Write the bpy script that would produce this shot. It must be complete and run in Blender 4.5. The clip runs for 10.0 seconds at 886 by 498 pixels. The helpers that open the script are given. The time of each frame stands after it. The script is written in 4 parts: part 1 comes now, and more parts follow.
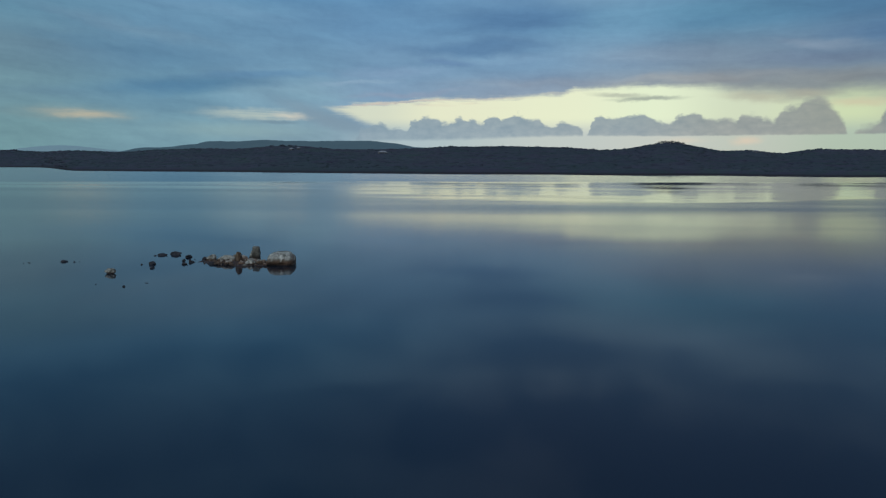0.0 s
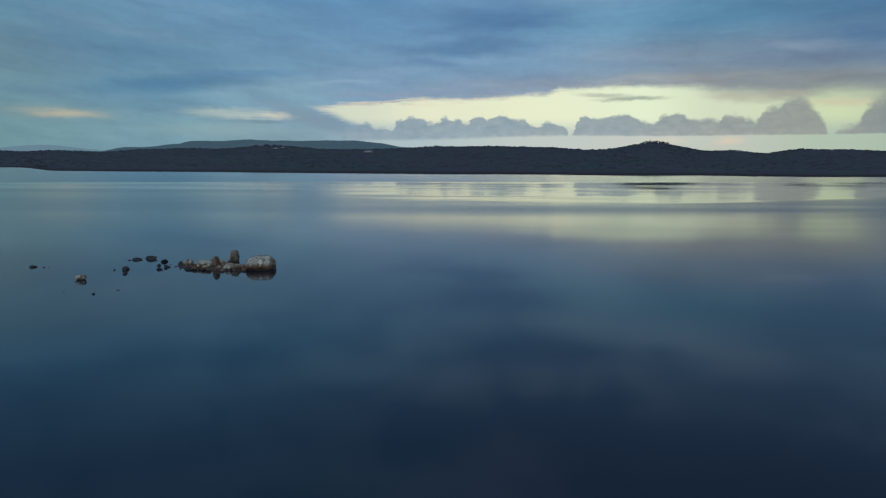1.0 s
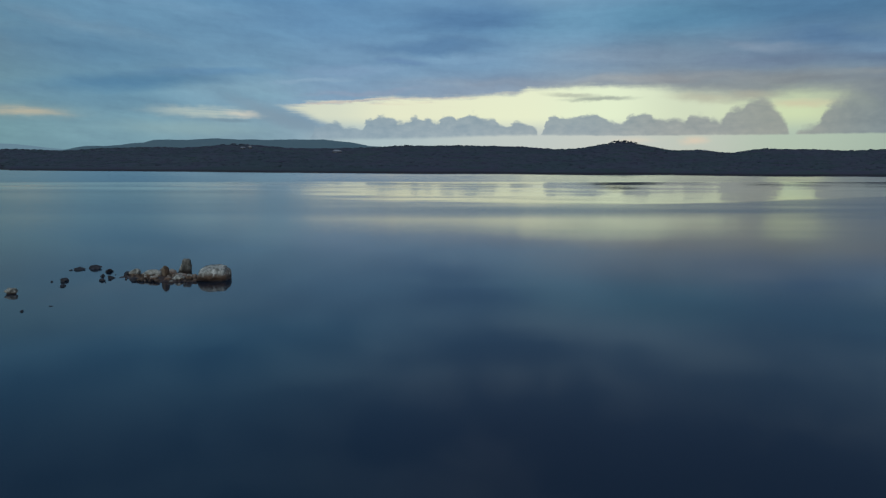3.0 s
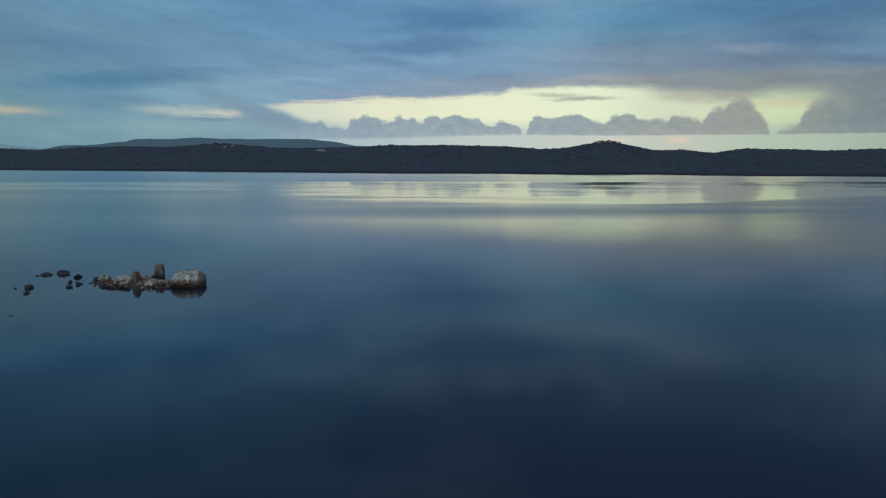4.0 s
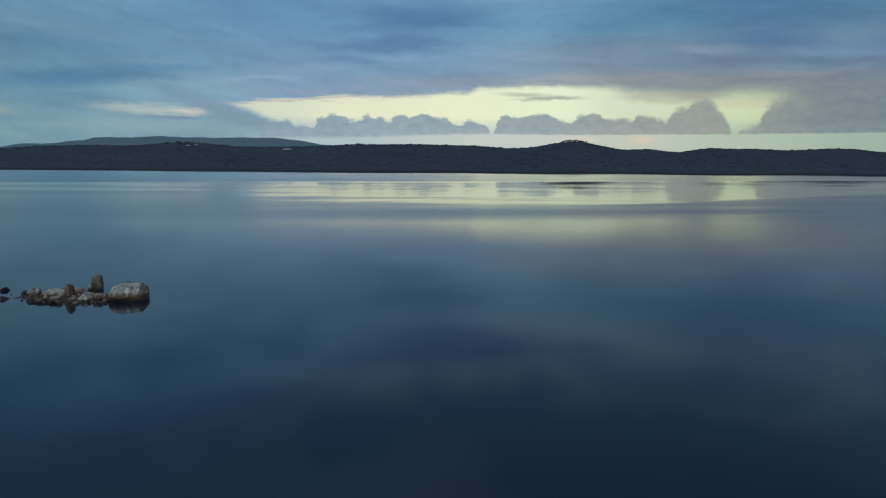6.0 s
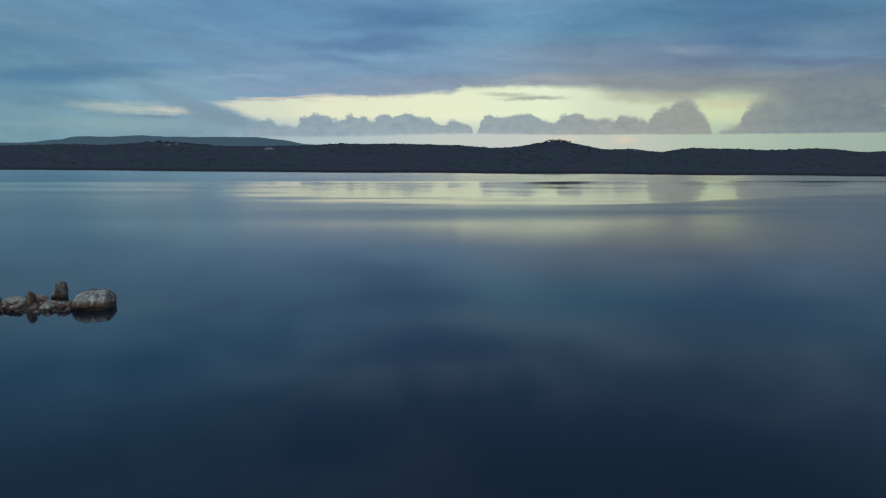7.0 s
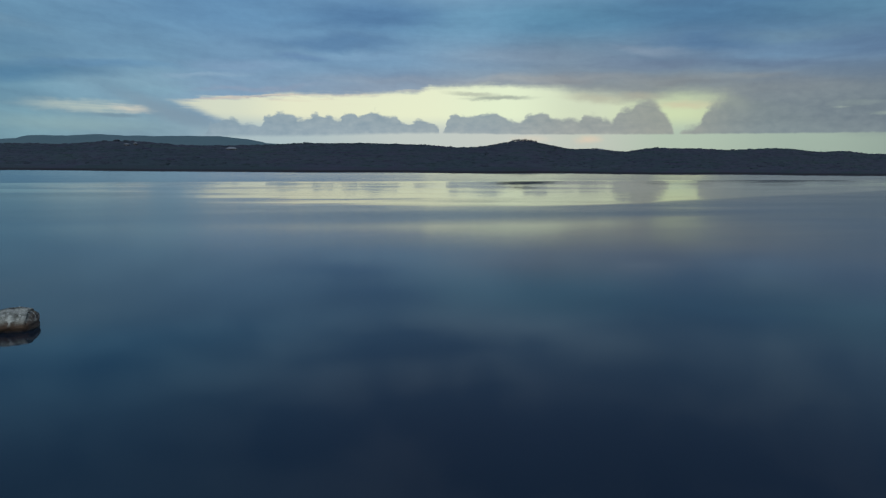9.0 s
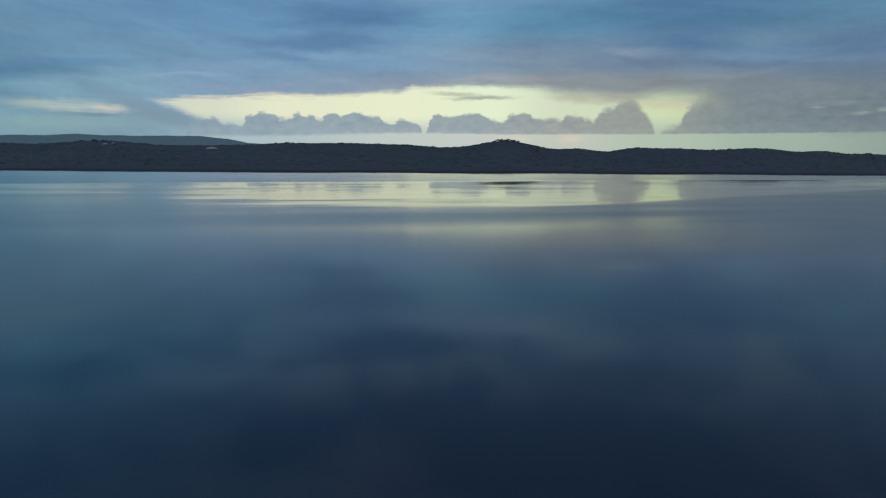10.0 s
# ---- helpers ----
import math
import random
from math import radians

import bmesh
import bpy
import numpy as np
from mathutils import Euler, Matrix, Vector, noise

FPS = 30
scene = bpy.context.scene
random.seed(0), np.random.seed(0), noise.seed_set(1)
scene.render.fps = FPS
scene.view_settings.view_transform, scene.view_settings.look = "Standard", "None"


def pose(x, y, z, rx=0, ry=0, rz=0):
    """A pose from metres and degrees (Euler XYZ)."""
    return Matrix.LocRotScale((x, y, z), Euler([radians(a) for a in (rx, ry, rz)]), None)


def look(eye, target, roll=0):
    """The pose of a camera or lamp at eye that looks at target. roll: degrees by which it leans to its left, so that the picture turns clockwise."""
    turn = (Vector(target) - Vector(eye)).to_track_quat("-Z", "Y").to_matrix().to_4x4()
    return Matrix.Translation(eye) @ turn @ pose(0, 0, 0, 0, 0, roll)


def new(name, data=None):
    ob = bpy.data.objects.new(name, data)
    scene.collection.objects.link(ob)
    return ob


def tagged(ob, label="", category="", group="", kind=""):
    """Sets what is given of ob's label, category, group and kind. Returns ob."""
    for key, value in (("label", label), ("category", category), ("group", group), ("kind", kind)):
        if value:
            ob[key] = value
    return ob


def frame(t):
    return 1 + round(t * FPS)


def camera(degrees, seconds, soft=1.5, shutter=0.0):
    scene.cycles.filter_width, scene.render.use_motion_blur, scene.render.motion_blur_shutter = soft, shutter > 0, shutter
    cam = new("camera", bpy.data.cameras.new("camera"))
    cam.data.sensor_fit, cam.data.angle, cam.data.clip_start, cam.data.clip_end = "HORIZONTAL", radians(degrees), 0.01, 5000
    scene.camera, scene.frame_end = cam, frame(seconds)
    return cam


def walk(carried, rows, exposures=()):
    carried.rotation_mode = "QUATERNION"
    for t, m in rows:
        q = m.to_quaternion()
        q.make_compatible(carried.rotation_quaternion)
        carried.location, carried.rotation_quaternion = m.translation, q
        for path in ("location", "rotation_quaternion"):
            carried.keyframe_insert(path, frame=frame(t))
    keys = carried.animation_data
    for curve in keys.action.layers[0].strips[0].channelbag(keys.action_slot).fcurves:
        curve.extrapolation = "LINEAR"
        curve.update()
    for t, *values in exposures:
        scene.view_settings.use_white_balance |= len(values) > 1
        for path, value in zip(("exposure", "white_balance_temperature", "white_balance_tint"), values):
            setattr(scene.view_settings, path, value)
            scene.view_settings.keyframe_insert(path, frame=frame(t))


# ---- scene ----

# ---- camera: a slow forward flight twelve metres over the lake, turning right ----
cam = camera(67.0, 10.0, soft=1.35)
# seconds, x, y, z, heading, pitch, lean
ROWS = (
    (0.0, 0.000, 0.000, 12.000, 0.000, -7.376, 0.305),
    (1.0, 0.098, 2.295, 12.164, -1.219, -7.390, 0.303),
    (2.0, 0.223, 4.703, 12.300, -2.472, -7.411, 0.314),
    (3.0, 0.385, 7.198, 12.413, -3.755, -7.437, 0.333),
    (4.0, 0.593, 9.754, 12.511, -5.068, -7.465, 0.358),
    (5.0, 0.856, 12.343, 12.599, -6.409, -7.495, 0.384),
    (6.0, 1.183, 14.940, 12.684, -7.776, -7.523, 0.408),
    (7.0, 1.585, 17.517, 12.773, -9.166, -7.547, 0.426),
    (8.0, 2.070, 20.050, 12.873, -10.579, -7.565, 0.435),
    (9.0, 2.649, 22.511, 12.988, -12.012, -7.574, 0.432),
    (10.0, 3.329, 24.875, 13.127, -13.464, -7.573, 0.413),
)
walk(cam, [(t, pose(x, y, z, 90 + pitch, 0, head) @ pose(0, 0, 0, 0, 0, lean))
           for t, x, y, z, head, pitch, lean in ROWS])


# ---- node helpers ----
def link(tree, value, socket):
    if isinstance(value, bpy.types.NodeSocket):
        tree.links.new(value, socket)
    else:
        socket.default_value = value


def calc(tree, op, a, b=0.0, c=0.0):
    n = tree.nodes.new("ShaderNodeMath")
    n.operation = op
    for value, socket in zip((a, b, c), n.inputs):
        link(tree, value, socket)
    return n.outputs[0]


def step(tree, value, low, high, to_low=0.0, to_high=1.0):
    """Smooth step of value from low to high."""
    n = tree.nodes.new("ShaderNodeMapRange")
    n.interpolation_type = "SMOOTHSTEP"
    for v, i in ((value, 0), (low, 1), (high, 2), (to_low, 3), (to_high, 4)):
        link(tree, v, n.inputs[i])
    return n.outputs[0]


def blend(tree, factor, a, b, how="MIX"):
    n = tree.nodes.new("ShaderNodeMix")
    n.data_type, n.blend_type = "RGBA", how
    link(tree, factor, n.inputs[0])
    for value, socket in ((a, n.inputs[6]), (b, n.inputs[7])):
        link(tree, (*value, 1) if isinstance(value, tuple) and len(value) == 3 else value, socket)
    return n.outputs[2]


def combine(tree, x, y, z=0.0):
    n = tree.nodes.new("ShaderNodeCombineXYZ")
    for value, socket in zip((x, y, z), n.inputs):
        link(tree, value, socket)
    return n.outputs[0]


def fbm(tree, vector, scale, detail=4.0, rough=0.5, distort=0.0, dims="3D"):
    n = tree.nodes.new("ShaderNodeTexNoise")
    n.noise_dimensions = dims
    link(tree, vector, n.inputs["Vector"])
    n.inputs["Scale"].default_value, n.inputs["Detail"].default_value = scale, detail
    n.inputs["Roughness"].default_value, n.inputs["Distortion"].default_value = rough, distort
    return n.outputs[0]


def ramp(tree, value, stops, interpolation="LINEAR"):
    n = tree.nodes.new("ShaderNodeValToRGB")
    n.color_ramp.interpolation = interpolation
    e = n.color_ramp.elements
    for i, (pos, col) in enumerate(stops):
        s = e[i] if i < 2 else e.new(pos)
        s.position = pos
        s.color = (col, col, col, 1) if isinstance(col, (int, float)) else (*col, 1)
    link(tree, value, n.inputs[0])
    return n.outputs[0]


def scaled(tree, vector, sx, sy, sz):
    n = tree.nodes.new("ShaderNodeVectorMath")
    n.operation = "MULTIPLY"
    link(tree, vector, n.inputs[0])
    n.inputs[1].default_value = (sx, sy, sz)
    return n.outputs[0]


# ---- world: dusk sky, a broken deck of stratus over a clear strip with a row of cumulus ----
SUN_HEADING, SUN_HEIGHT = 215.0, 64.0      # degrees clockwise from +y, degrees up
world = bpy.data.worlds.new("dusk_sky")
scene.world = world
world.use_nodes = True
w = world.node_tree
w.nodes.clear()
direction = w.nodes.new("ShaderNodeTexCoord").outputs["Generated"]
sep = w.nodes.new("ShaderNodeSeparateXYZ")
w.links.new(direction, sep.inputs[0])
dx, dy, dz = sep.outputs
up = calc(w, "MAXIMUM", dz, 0.0)
az = calc(w, "MULTIPLY", calc(w, "ARCTAN2", dx, dy), 57.2958)
el = calc(w, "MULTIPLY", calc(w, "ARCSINE", up), 57.2958)

air = w.nodes.new("ShaderNodeTexSky")
air.sky_type, air.sun_disc = "NISHITA", False
air.sun_elevation, air.sun_rotation = radians(SUN_HEIGHT), radians(SUN_HEADING)
air_light = blend(w, 1.0, air.outputs[0], (0.09, 0.09, 0.09), "MULTIPLY")

flat = combine(w, az, el)


def srgb(r, g, b):
    """A colour given in 8-bit screen values."""
    return tuple((v / 255 / 12.92) if v < 11 else ((v / 255 + 0.055) / 1.055) ** 2.4 for v in (r, g, b))


def shifted(vector, sx, sy, rx, ry, detail=3, offset=0.0):
    """The vector moved about by noise: sx, sy noise per degree, rx, ry the reach in degrees."""
    n = w.nodes.new("ShaderNodeTexNoise")
    n.noise_dimensions = "3D"
    w.links.new(combine(w, calc(w, "MULTIPLY", az, sx), calc(w, "MULTIPLY", el, sy), offset), n.inputs["Vector"])
    n.inputs["Scale"].default_value, n.inputs["Detail"].default_value, n.inputs["Roughness"].default_value = 1.0, detail, 0.55
    centred = w.nodes.new("ShaderNodeVectorMath")
    centred.operation = "SUBTRACT"
    w.links.new(n.outputs["Color"], centred.inputs[0])
    centred.inputs[1].default_value = (0.5, 0.5, 0.5)
    total = w.nodes.new("ShaderNodeVectorMath")
    total.operation = "ADD"
    w.links.new(scaled(w, centred.outputs[0], rx, ry, 0), total.inputs[0])
    link(w, vector, total.inputs[1])
    return total.outputs[0]


def turned(vector, cx, cy, rx, ry, tilt=0.0):
    """The vector seen from a frame at cx, cy, turned by tilt degrees, in units of rx and ry."""
    n = w.nodes.new("ShaderNodeMapping")
    n.vector_type = "TEXTURE"
    link(w, vector, n.inputs["Vector"])
    n.inputs["Location"].default_value, n.inputs["Rotation"].default_value = (cx, cy, 0), (0, 0, radians(tilt))
    n.inputs["Scale"].default_value = (rx, ry, 1)
    return n.outputs[0]


def bank(vector, cx, cy, rx, ry, tilt=0.0, hard=0.0):
    """A lens-shaped patch: 1 in the middle, 0 at its rim; hard, the share of it that is full."""
    n = w.nodes.new("ShaderNodeVectorMath")
    n.operation = "LENGTH"
    w.links.new(turned(vector, cx, cy, rx, ry, tilt), n.inputs[0])
    return step(w, n.outputs["Value"], 1.15, hard)


def across(stops, low=-40.0, high=60.0):
    """A colour or value that changes with the heading."""
    return ramp(w, calc(w, "DIVIDE", calc(w, "SUBTRACT", az, low), high - low), [((a - low) / (high - low), c) for a, c in stops], "EASE")


def profile(pairs, low=-10.0, high=50.0, tall=8.0):
    """A height that follows straight lines from point to point along the heading."""
    n = w.nodes.new("ShaderNodeFloatCurve")
    curve = n.mapping.curves[0]
    curve.points[0].location, curve.points[1].location = (0, pairs[0][1] / tall), (1, pairs[-1][1] / tall)
    for a, h in pairs:
        curve.points.new((a - low) / (high - low), h / tall)
    for p in curve.points:
        p.handle_type = "AUTO"
    n.mapping.update()
    heading = calc(w, "ADD", az, calc(w, "ADD", calc(w, "MULTIPLY", curl, 0.35), calc(w, "MULTIPLY", fine, 0.3)))
    link(w, calc(w, "DIVIDE", calc(w, "SUBTRACT", heading, low), high - low), n.inputs["Value"])
    return calc(w, "MULTIPLY", n.outputs[0], tall)


soft = shifted(flat, 0.20, 0.55, 4.5, 1.5, 5)
ragged = shifted(shifted(flat, 0.35, 1.1, 1.4, 0.5, 3, 3.0), 1.2, 2.4, 0.55, 0.35, 4, 7.0)
fine = calc(w, "SUBTRACT", fbm(w, scaled(w, flat, 1, 1.5, 1), 1.3, 5, 0.6), 0.5)
curl = calc(w, "SUBTRACT", fbm(w, scaled(w, flat, 1.0, 1.3, 1), 2.2, 4, 0.6), 0.5)
thread = calc(w, "SUBTRACT", fbm(w, scaled(w, flat, 0.16, 2.6, 1), 1.0, 4, 0.6, 0.3), 0.5)

# stratus deck: its colour along the horizon at four heights
deck_high = across([(-33, srgb(98, 138, 160)), (-20, srgb(106, 145, 172)), (-5, srgb(104, 144, 177)), (5, srgb(102, 141, 174)), (14, srgb(110, 152, 180)),
                    (22, srgb(94, 138, 166)), (32, srgb(82, 120, 152)), (45, srgb(92, 130, 156))])
deck_mid = across([(-33, srgb(104, 134, 150)), (-22, srgb(100, 138, 164)), (-12, srgb(112, 149, 175)), (-4, srgb(116, 150, 178)), (6, srgb(118, 152, 180)),
                   (14, srgb(126, 154, 178)), (22, srgb(124, 144, 162)), (30, srgb(112, 134, 156)), (38, srgb(107, 136, 163)), (46, srgb(100, 127, 155))])
deck_low = across([(-33, srgb(112, 145, 156)), (-22, srgb(108, 146, 166)), (-12, srgb(128, 160, 178)), (-5, srgb(130, 158, 182)), (8, srgb(140, 155, 172)),
                   (16, srgb(150, 156, 160)), (25, srgb(140, 146, 147)), (32, srgb(134, 142, 144)), (40, srgb(130, 138, 144)), (46, srgb(118, 130, 140))])
deck_base = across([(-33, srgb(112, 146, 152)), (-22, srgb(122, 156, 167)), (-12, srgb(130, 158, 170)), (-5, srgb(140, 162, 176)), (30, srgb(124, 132, 138)), (46, srgb(116, 124, 130))])
stratus = blend(w, step(w, el, 2.2, 5.0), deck_base, deck_low)
stratus = blend(w, step(w, el, 5.4, 8.2), stratus, deck_mid)
stratus = blend(w, step(w, el, 8.0, 11.2), stratus, deck_high)

# thick and thin banks of the deck: heading, height, half sizes, tilt, full share, strength, colour
DARK_BANKS = ((6.5, 11.6, 7.0, 1.5, 3, 0.2, 0.80, (84, 121, 158)), (2.8, 9.3, 6.8, 0.75, 2, 0.2, 0.70, (88, 124, 160)), (0.3, 8.1, 2.6, 0.4, 0, 0.2, 0.50, (98, 128, 166)),
              (-20.5, 6.0, 9.0, 0.95, 4, 0.1, 0.75, (78, 120, 152)), (-14.5, 7.0, 7.0, 0.5, 2, 0.1, 0.55, (90, 130, 165)), (-29.0, 5.0, 5.0, 0.6, 0, 0.0, 0.40, (96, 128, 150)),
              (-26.0, 8.4, 8.0, 0.6, -6, 0.0, 0.45, (90, 128, 154)), (28.5, 7.6, 6.5, 0.7, -2, 0.1, 0.50, (112, 128, 150)), (33.0, 9.2, 4.5, 0.9, -3, 0.2, 0.60, (84, 120, 155)))
EAST_BANKS = ((44.0, 6.4, 6.0, 0.8, -3, 0.2, 0.50, (92, 114, 138)), (22.0, 10.7, 6.0, 0.6, 0, 0.1, 0.50, (86, 126, 156)), (38.0, 12.2, 5.0, 0.8, 0, 0.1, 0.55, (82, 120, 155)),
              (38.0, 7.4, 5.0, 0.5, -3, 0.1, 0.40, (96, 112, 138)), (20.0, 11.6, 4.0, 0.5, 0, 0.1, 0.40, (96, 140, 168)))
LIGHT_BANKS = ((-4.0, 7.35, 5.5, 0.6, 0, 0.1, 0.60, (136, 164, 190)), (5.4, 8.3, 5.0, 0.6, 0, 0.1, 0.60, (130, 163, 190)), (-7.0, 6.6, 4.5, 0.25, 4, 0.0, 0.60, (144, 170, 190)),
               (-24.0, 9.8, 9.0, 0.8, -9, 0.0, 0.55, (120, 152, 172)), (17.0, 8.5, 6.0, 1.0, 0, 0.0, 0.45, (138, 155, 172)), (28.3, 8.7, 3.6, 0.5, -6, 0.0, 0.55, (132, 147, 165)),
               (38.5, 9.4, 5.5, 0.6, 0, 0.1, 0.50, (110, 138, 156)), (-13.0, 5.3, 7.0, 0.7, 2, 0.1, 0.60, (126, 160, 178)), (-17.0, 11.5, 8.0, 0.7, -8, 0.0, 0.35, (116, 152, 180)))
WARM_BANKS = ((10.0, 6.6, 11.0, 0.50, 1, 0.1, 0.50, (146, 158, 172)), (20.0, 6.6, 9.0, 0.6, 0, 0.1, 0.50, (158, 158, 156)), (30.0, 6.3, 6.0, 0.7, 0, 0.0, 0.50, (140, 143, 142)),
              (-3.0, 5.75, 6.0, 0.30, 3, 0.1, 0.45, (150, 158, 176)), (36.0, 6.5, 3.5, 0.35, 0, 0.0, 0.50, (142, 146, 146)))
for cx, cy, rx, ry, tilt, hard, strength, colour in DARK_BANKS + EAST_BANKS + LIGHT_BANKS + WARM_BANKS:
    stratus = blend(w, calc(w, "MULTIPLY", bank(soft, cx, cy, rx, ry, tilt, hard), strength), stratus, srgb(*colour))
# streaks that run down to the right in the west of the view, level in the east
streak_west = fbm(w, turned(soft, 0, 0, 8.0, 1.5, -8), 1.0, 5, 0.55)
streak_east = fbm(w, turned(soft, 0, 5, 8.0, 1.3, -1), 1.0, 5, 0.55)
streaks = calc(w, "ADD", streak_east, calc(w, "MULTIPLY", step(w, az, 2.0, -10.0), calc(w, "SUBTRACT", streak_west, streak_east)))
grain = calc(w, "ADD", calc(w, "MULTIPLY", calc(w, "SUBTRACT", streaks, 0.5), 0.62), calc(w, "ADD", calc(w, "MULTIPLY", thread, 0.08), calc(w, "MULTIPLY", fine, 0.15)))
shade = calc(w, "ADD", 1.0, grain)
stratus = blend(w, 1.0, stratus, combine(w, shade, shade, calc(w, "ADD", 1.0, calc(w, "MULTIPLY", grain, 0.8))), "MULTIPLY")

# the deck higher up, seen in perspective: streaks grow overhead
deck = combine(w, calc(w, "DIVIDE", dx, calc(w, "ADD", up, 0.07)), calc(w, "DIVIDE", dy, calc(w, "ADD", up, 0.07)))
tone = step(w, calc(w, "ADD", calc(w, "MULTIPLY", fbm(w, scaled(w, deck, 0.6, 1.0, 1), 0.9, 4, 0.5, 0.8), 0.42),
                    calc(w, "MULTIPLY", fbm(w, scaled(w, flat, 0.38, 1.0, 1), 0.24, 5, 0.58, 0.7), 0.58)), 0.30, 0.70)
for cx, cy, rx, ry, strength in ((24.0, 14.8, 9.0, 2.0, 0.70), (10.0, 15.6, 12.0, 2.0, -0.60), (-32.0, 13.5, 8.0, 2.3, 0.45), (11.0, 12.4, 5.0, 1.3, 0.40), (-8.0, 17.5, 10.0, 1.7, 0.30),
                                 (-20.0, 15.5, 7.0, 1.5, -0.30), (0.0, 22.0, 33.0, 4.0, -0.35), (28.0, 24.0, 29.0, 8.0, -0.60), (40.0, 12.5, 10.0, 2.5, -0.10)):
    tone = calc(w, "ADD", tone, calc(w, "MULTIPLY", bank(soft, cx, cy, rx, ry), strength))
tone = calc(w, "MAXIMUM", calc(w, "MINIMUM", calc(w, "ADD", tone, calc(w, "MULTIPLY", calc(w, "ADD", fine, thread), 0.22)), 1.0), 0.0)
upper = blend(w, step(w, az, -18.0, 12.0), blend(w, tone, (0.062, 0.190, 0.350), (0.130, 0.320, 0.500)), blend(w, tone, (0.078, 0.165, 0.290), (0.185, 0.305, 0.425)))
upper = blend(w, step(w, el, 13.0, 24.0), upper, blend(w, 1.0, upper, (0.92, 0.77, 0.82), "MULTIPLY"))
upper = blend(w, 1.0, upper, across([(-40, 0.90), (-12, 1.10), (2, 1.25), (18, 1.18), (32, 1.05), (45, 1.0), (60, 0.85)]), "MULTIPLY")
stratus = blend(w, step(w, el, 11.5, 14.5), stratus, upper)
stratus = blend(w, 1.0, stratus, (0.965, 1.0, 1.03), "MULTIPLY")
# the western half, behind the flight, is brighter and whiter
stratus = blend(w, step(w, dy, 0.15, -0.75), stratus, blend(w, tone, (0.30, 0.34, 0.39), (0.56, 0.58, 0.60)))

# clear air low over the horizon: cream in the middle, greener to the right, blue to the left
clear_high = across([(-12, srgb(205, 205, 188)), (-6, srgb(216, 222, 200)), (0, srgb(234, 236, 204)), (10, srgb(236, 241, 206)), (17, srgb(232, 243, 208)),
                     (24, srgb(212, 222, 192)), (31, srgb(208, 222, 178)), (36, srgb(188, 198, 166)), (46, srgb(160, 172, 164))])
clear_low = across([(-14, srgb(140, 168, 178)), (-8, srgb(154, 178, 188)), (-3, srgb(172, 192, 198)), (10, srgb(194, 203, 199)), (18, srgb(198, 204, 197)),
                    (24, srgb(192, 200, 188)), (31, srgb(176, 194, 176)), (40, srgb(158, 178, 165)), (48, srgb(142, 162, 153))])
clear = blend(w, step(w, el, 2.2, 3.8), clear_low, clear_high)
clear = blend(w, calc(w, "MULTIPLY", bank(soft, 24.0, 1.75, 1.6, 0.5), 0.60), clear, srgb(232, 206, 180))
clear = blend(w, calc(w, "MULTIPLY", bank(soft, 19.5, 1.7, 2.2, 0.4), 0.45), clear, srgb(226, 212, 190))
clear = blend(w, calc(w, "MULTIPLY", step(w, thread, -0.02, 0.16), calc(w, "MULTIPLY", step(w, el, 4.2, 5.2), step(w, az, 8.0, -3.0, 0.0, 0.65))), clear, srgb(218, 200, 182))
clear = blend(w, calc(w, "MULTIPLY", bank(ragged, 31.3, 4.5, 3.2, 0.45), 0.60), clear, srgb(206, 190, 160))
clear = blend(w, 0.10, clear, air_light)

# the gap under the deck: a shelf on the left, a higher clear lens in the middle, frayed to the right
ray_el = turned(ragged, 0, 0, 1, 1)
rag = w.nodes.new("ShaderNodeSeparateXYZ")
w.links.new(ray_el, rag.inputs[0])
edge_el = calc(w, "ADD", rag.outputs[1], calc(w, "MULTIPLY", thread, step(w, az, 16.0, 4.0, 0.5, 1.1)))
top = calc(w, "MULTIPLY", across([(-12, 0.43), (-9.7, 0.455), (-6.4, 0.477), (-3.1, 0.503), (0, 0.523), (5, 0.538), (9.6, 0.556), (10.9, 0.60), (15.4, 0.62), (21, 0.595),
                                  (24, 0.535), (28, 0.50), (31, 0.53), (34, 0.51), (37, 0.40), (44, 0.25)]), 10.0)
soft_top = step(w, az, 17.0, 27.0, 0.30, 0.90)
below = step(w, calc(w, "SUBTRACT", edge_el, top), soft_top, calc(w, "MULTIPLY", soft_top, -1.0))
wedge = calc(w, "SUBTRACT", edge_el, calc(w, "SUBTRACT", 4.45, calc(w, "MULTIPLY", calc(w, "ADD", rag.outputs[0], 9.7), 0.41)))
open_low = step(w, rag.outputs[0], -9.0, -5.0, 0.0, 1.0)
gap = calc(w, "MULTIPLY", below, calc(w, "MAXIMUM", step(w, wedge, -0.35, 0.55), calc(w, "MULTIPLY", open_low, step(w, el, 2.7, 2.1))))
gap = calc(w, "MULTIPLY", gap, step(w, az, 75.0, 50.0))
sky = blend(w, gap, stratus, clear)

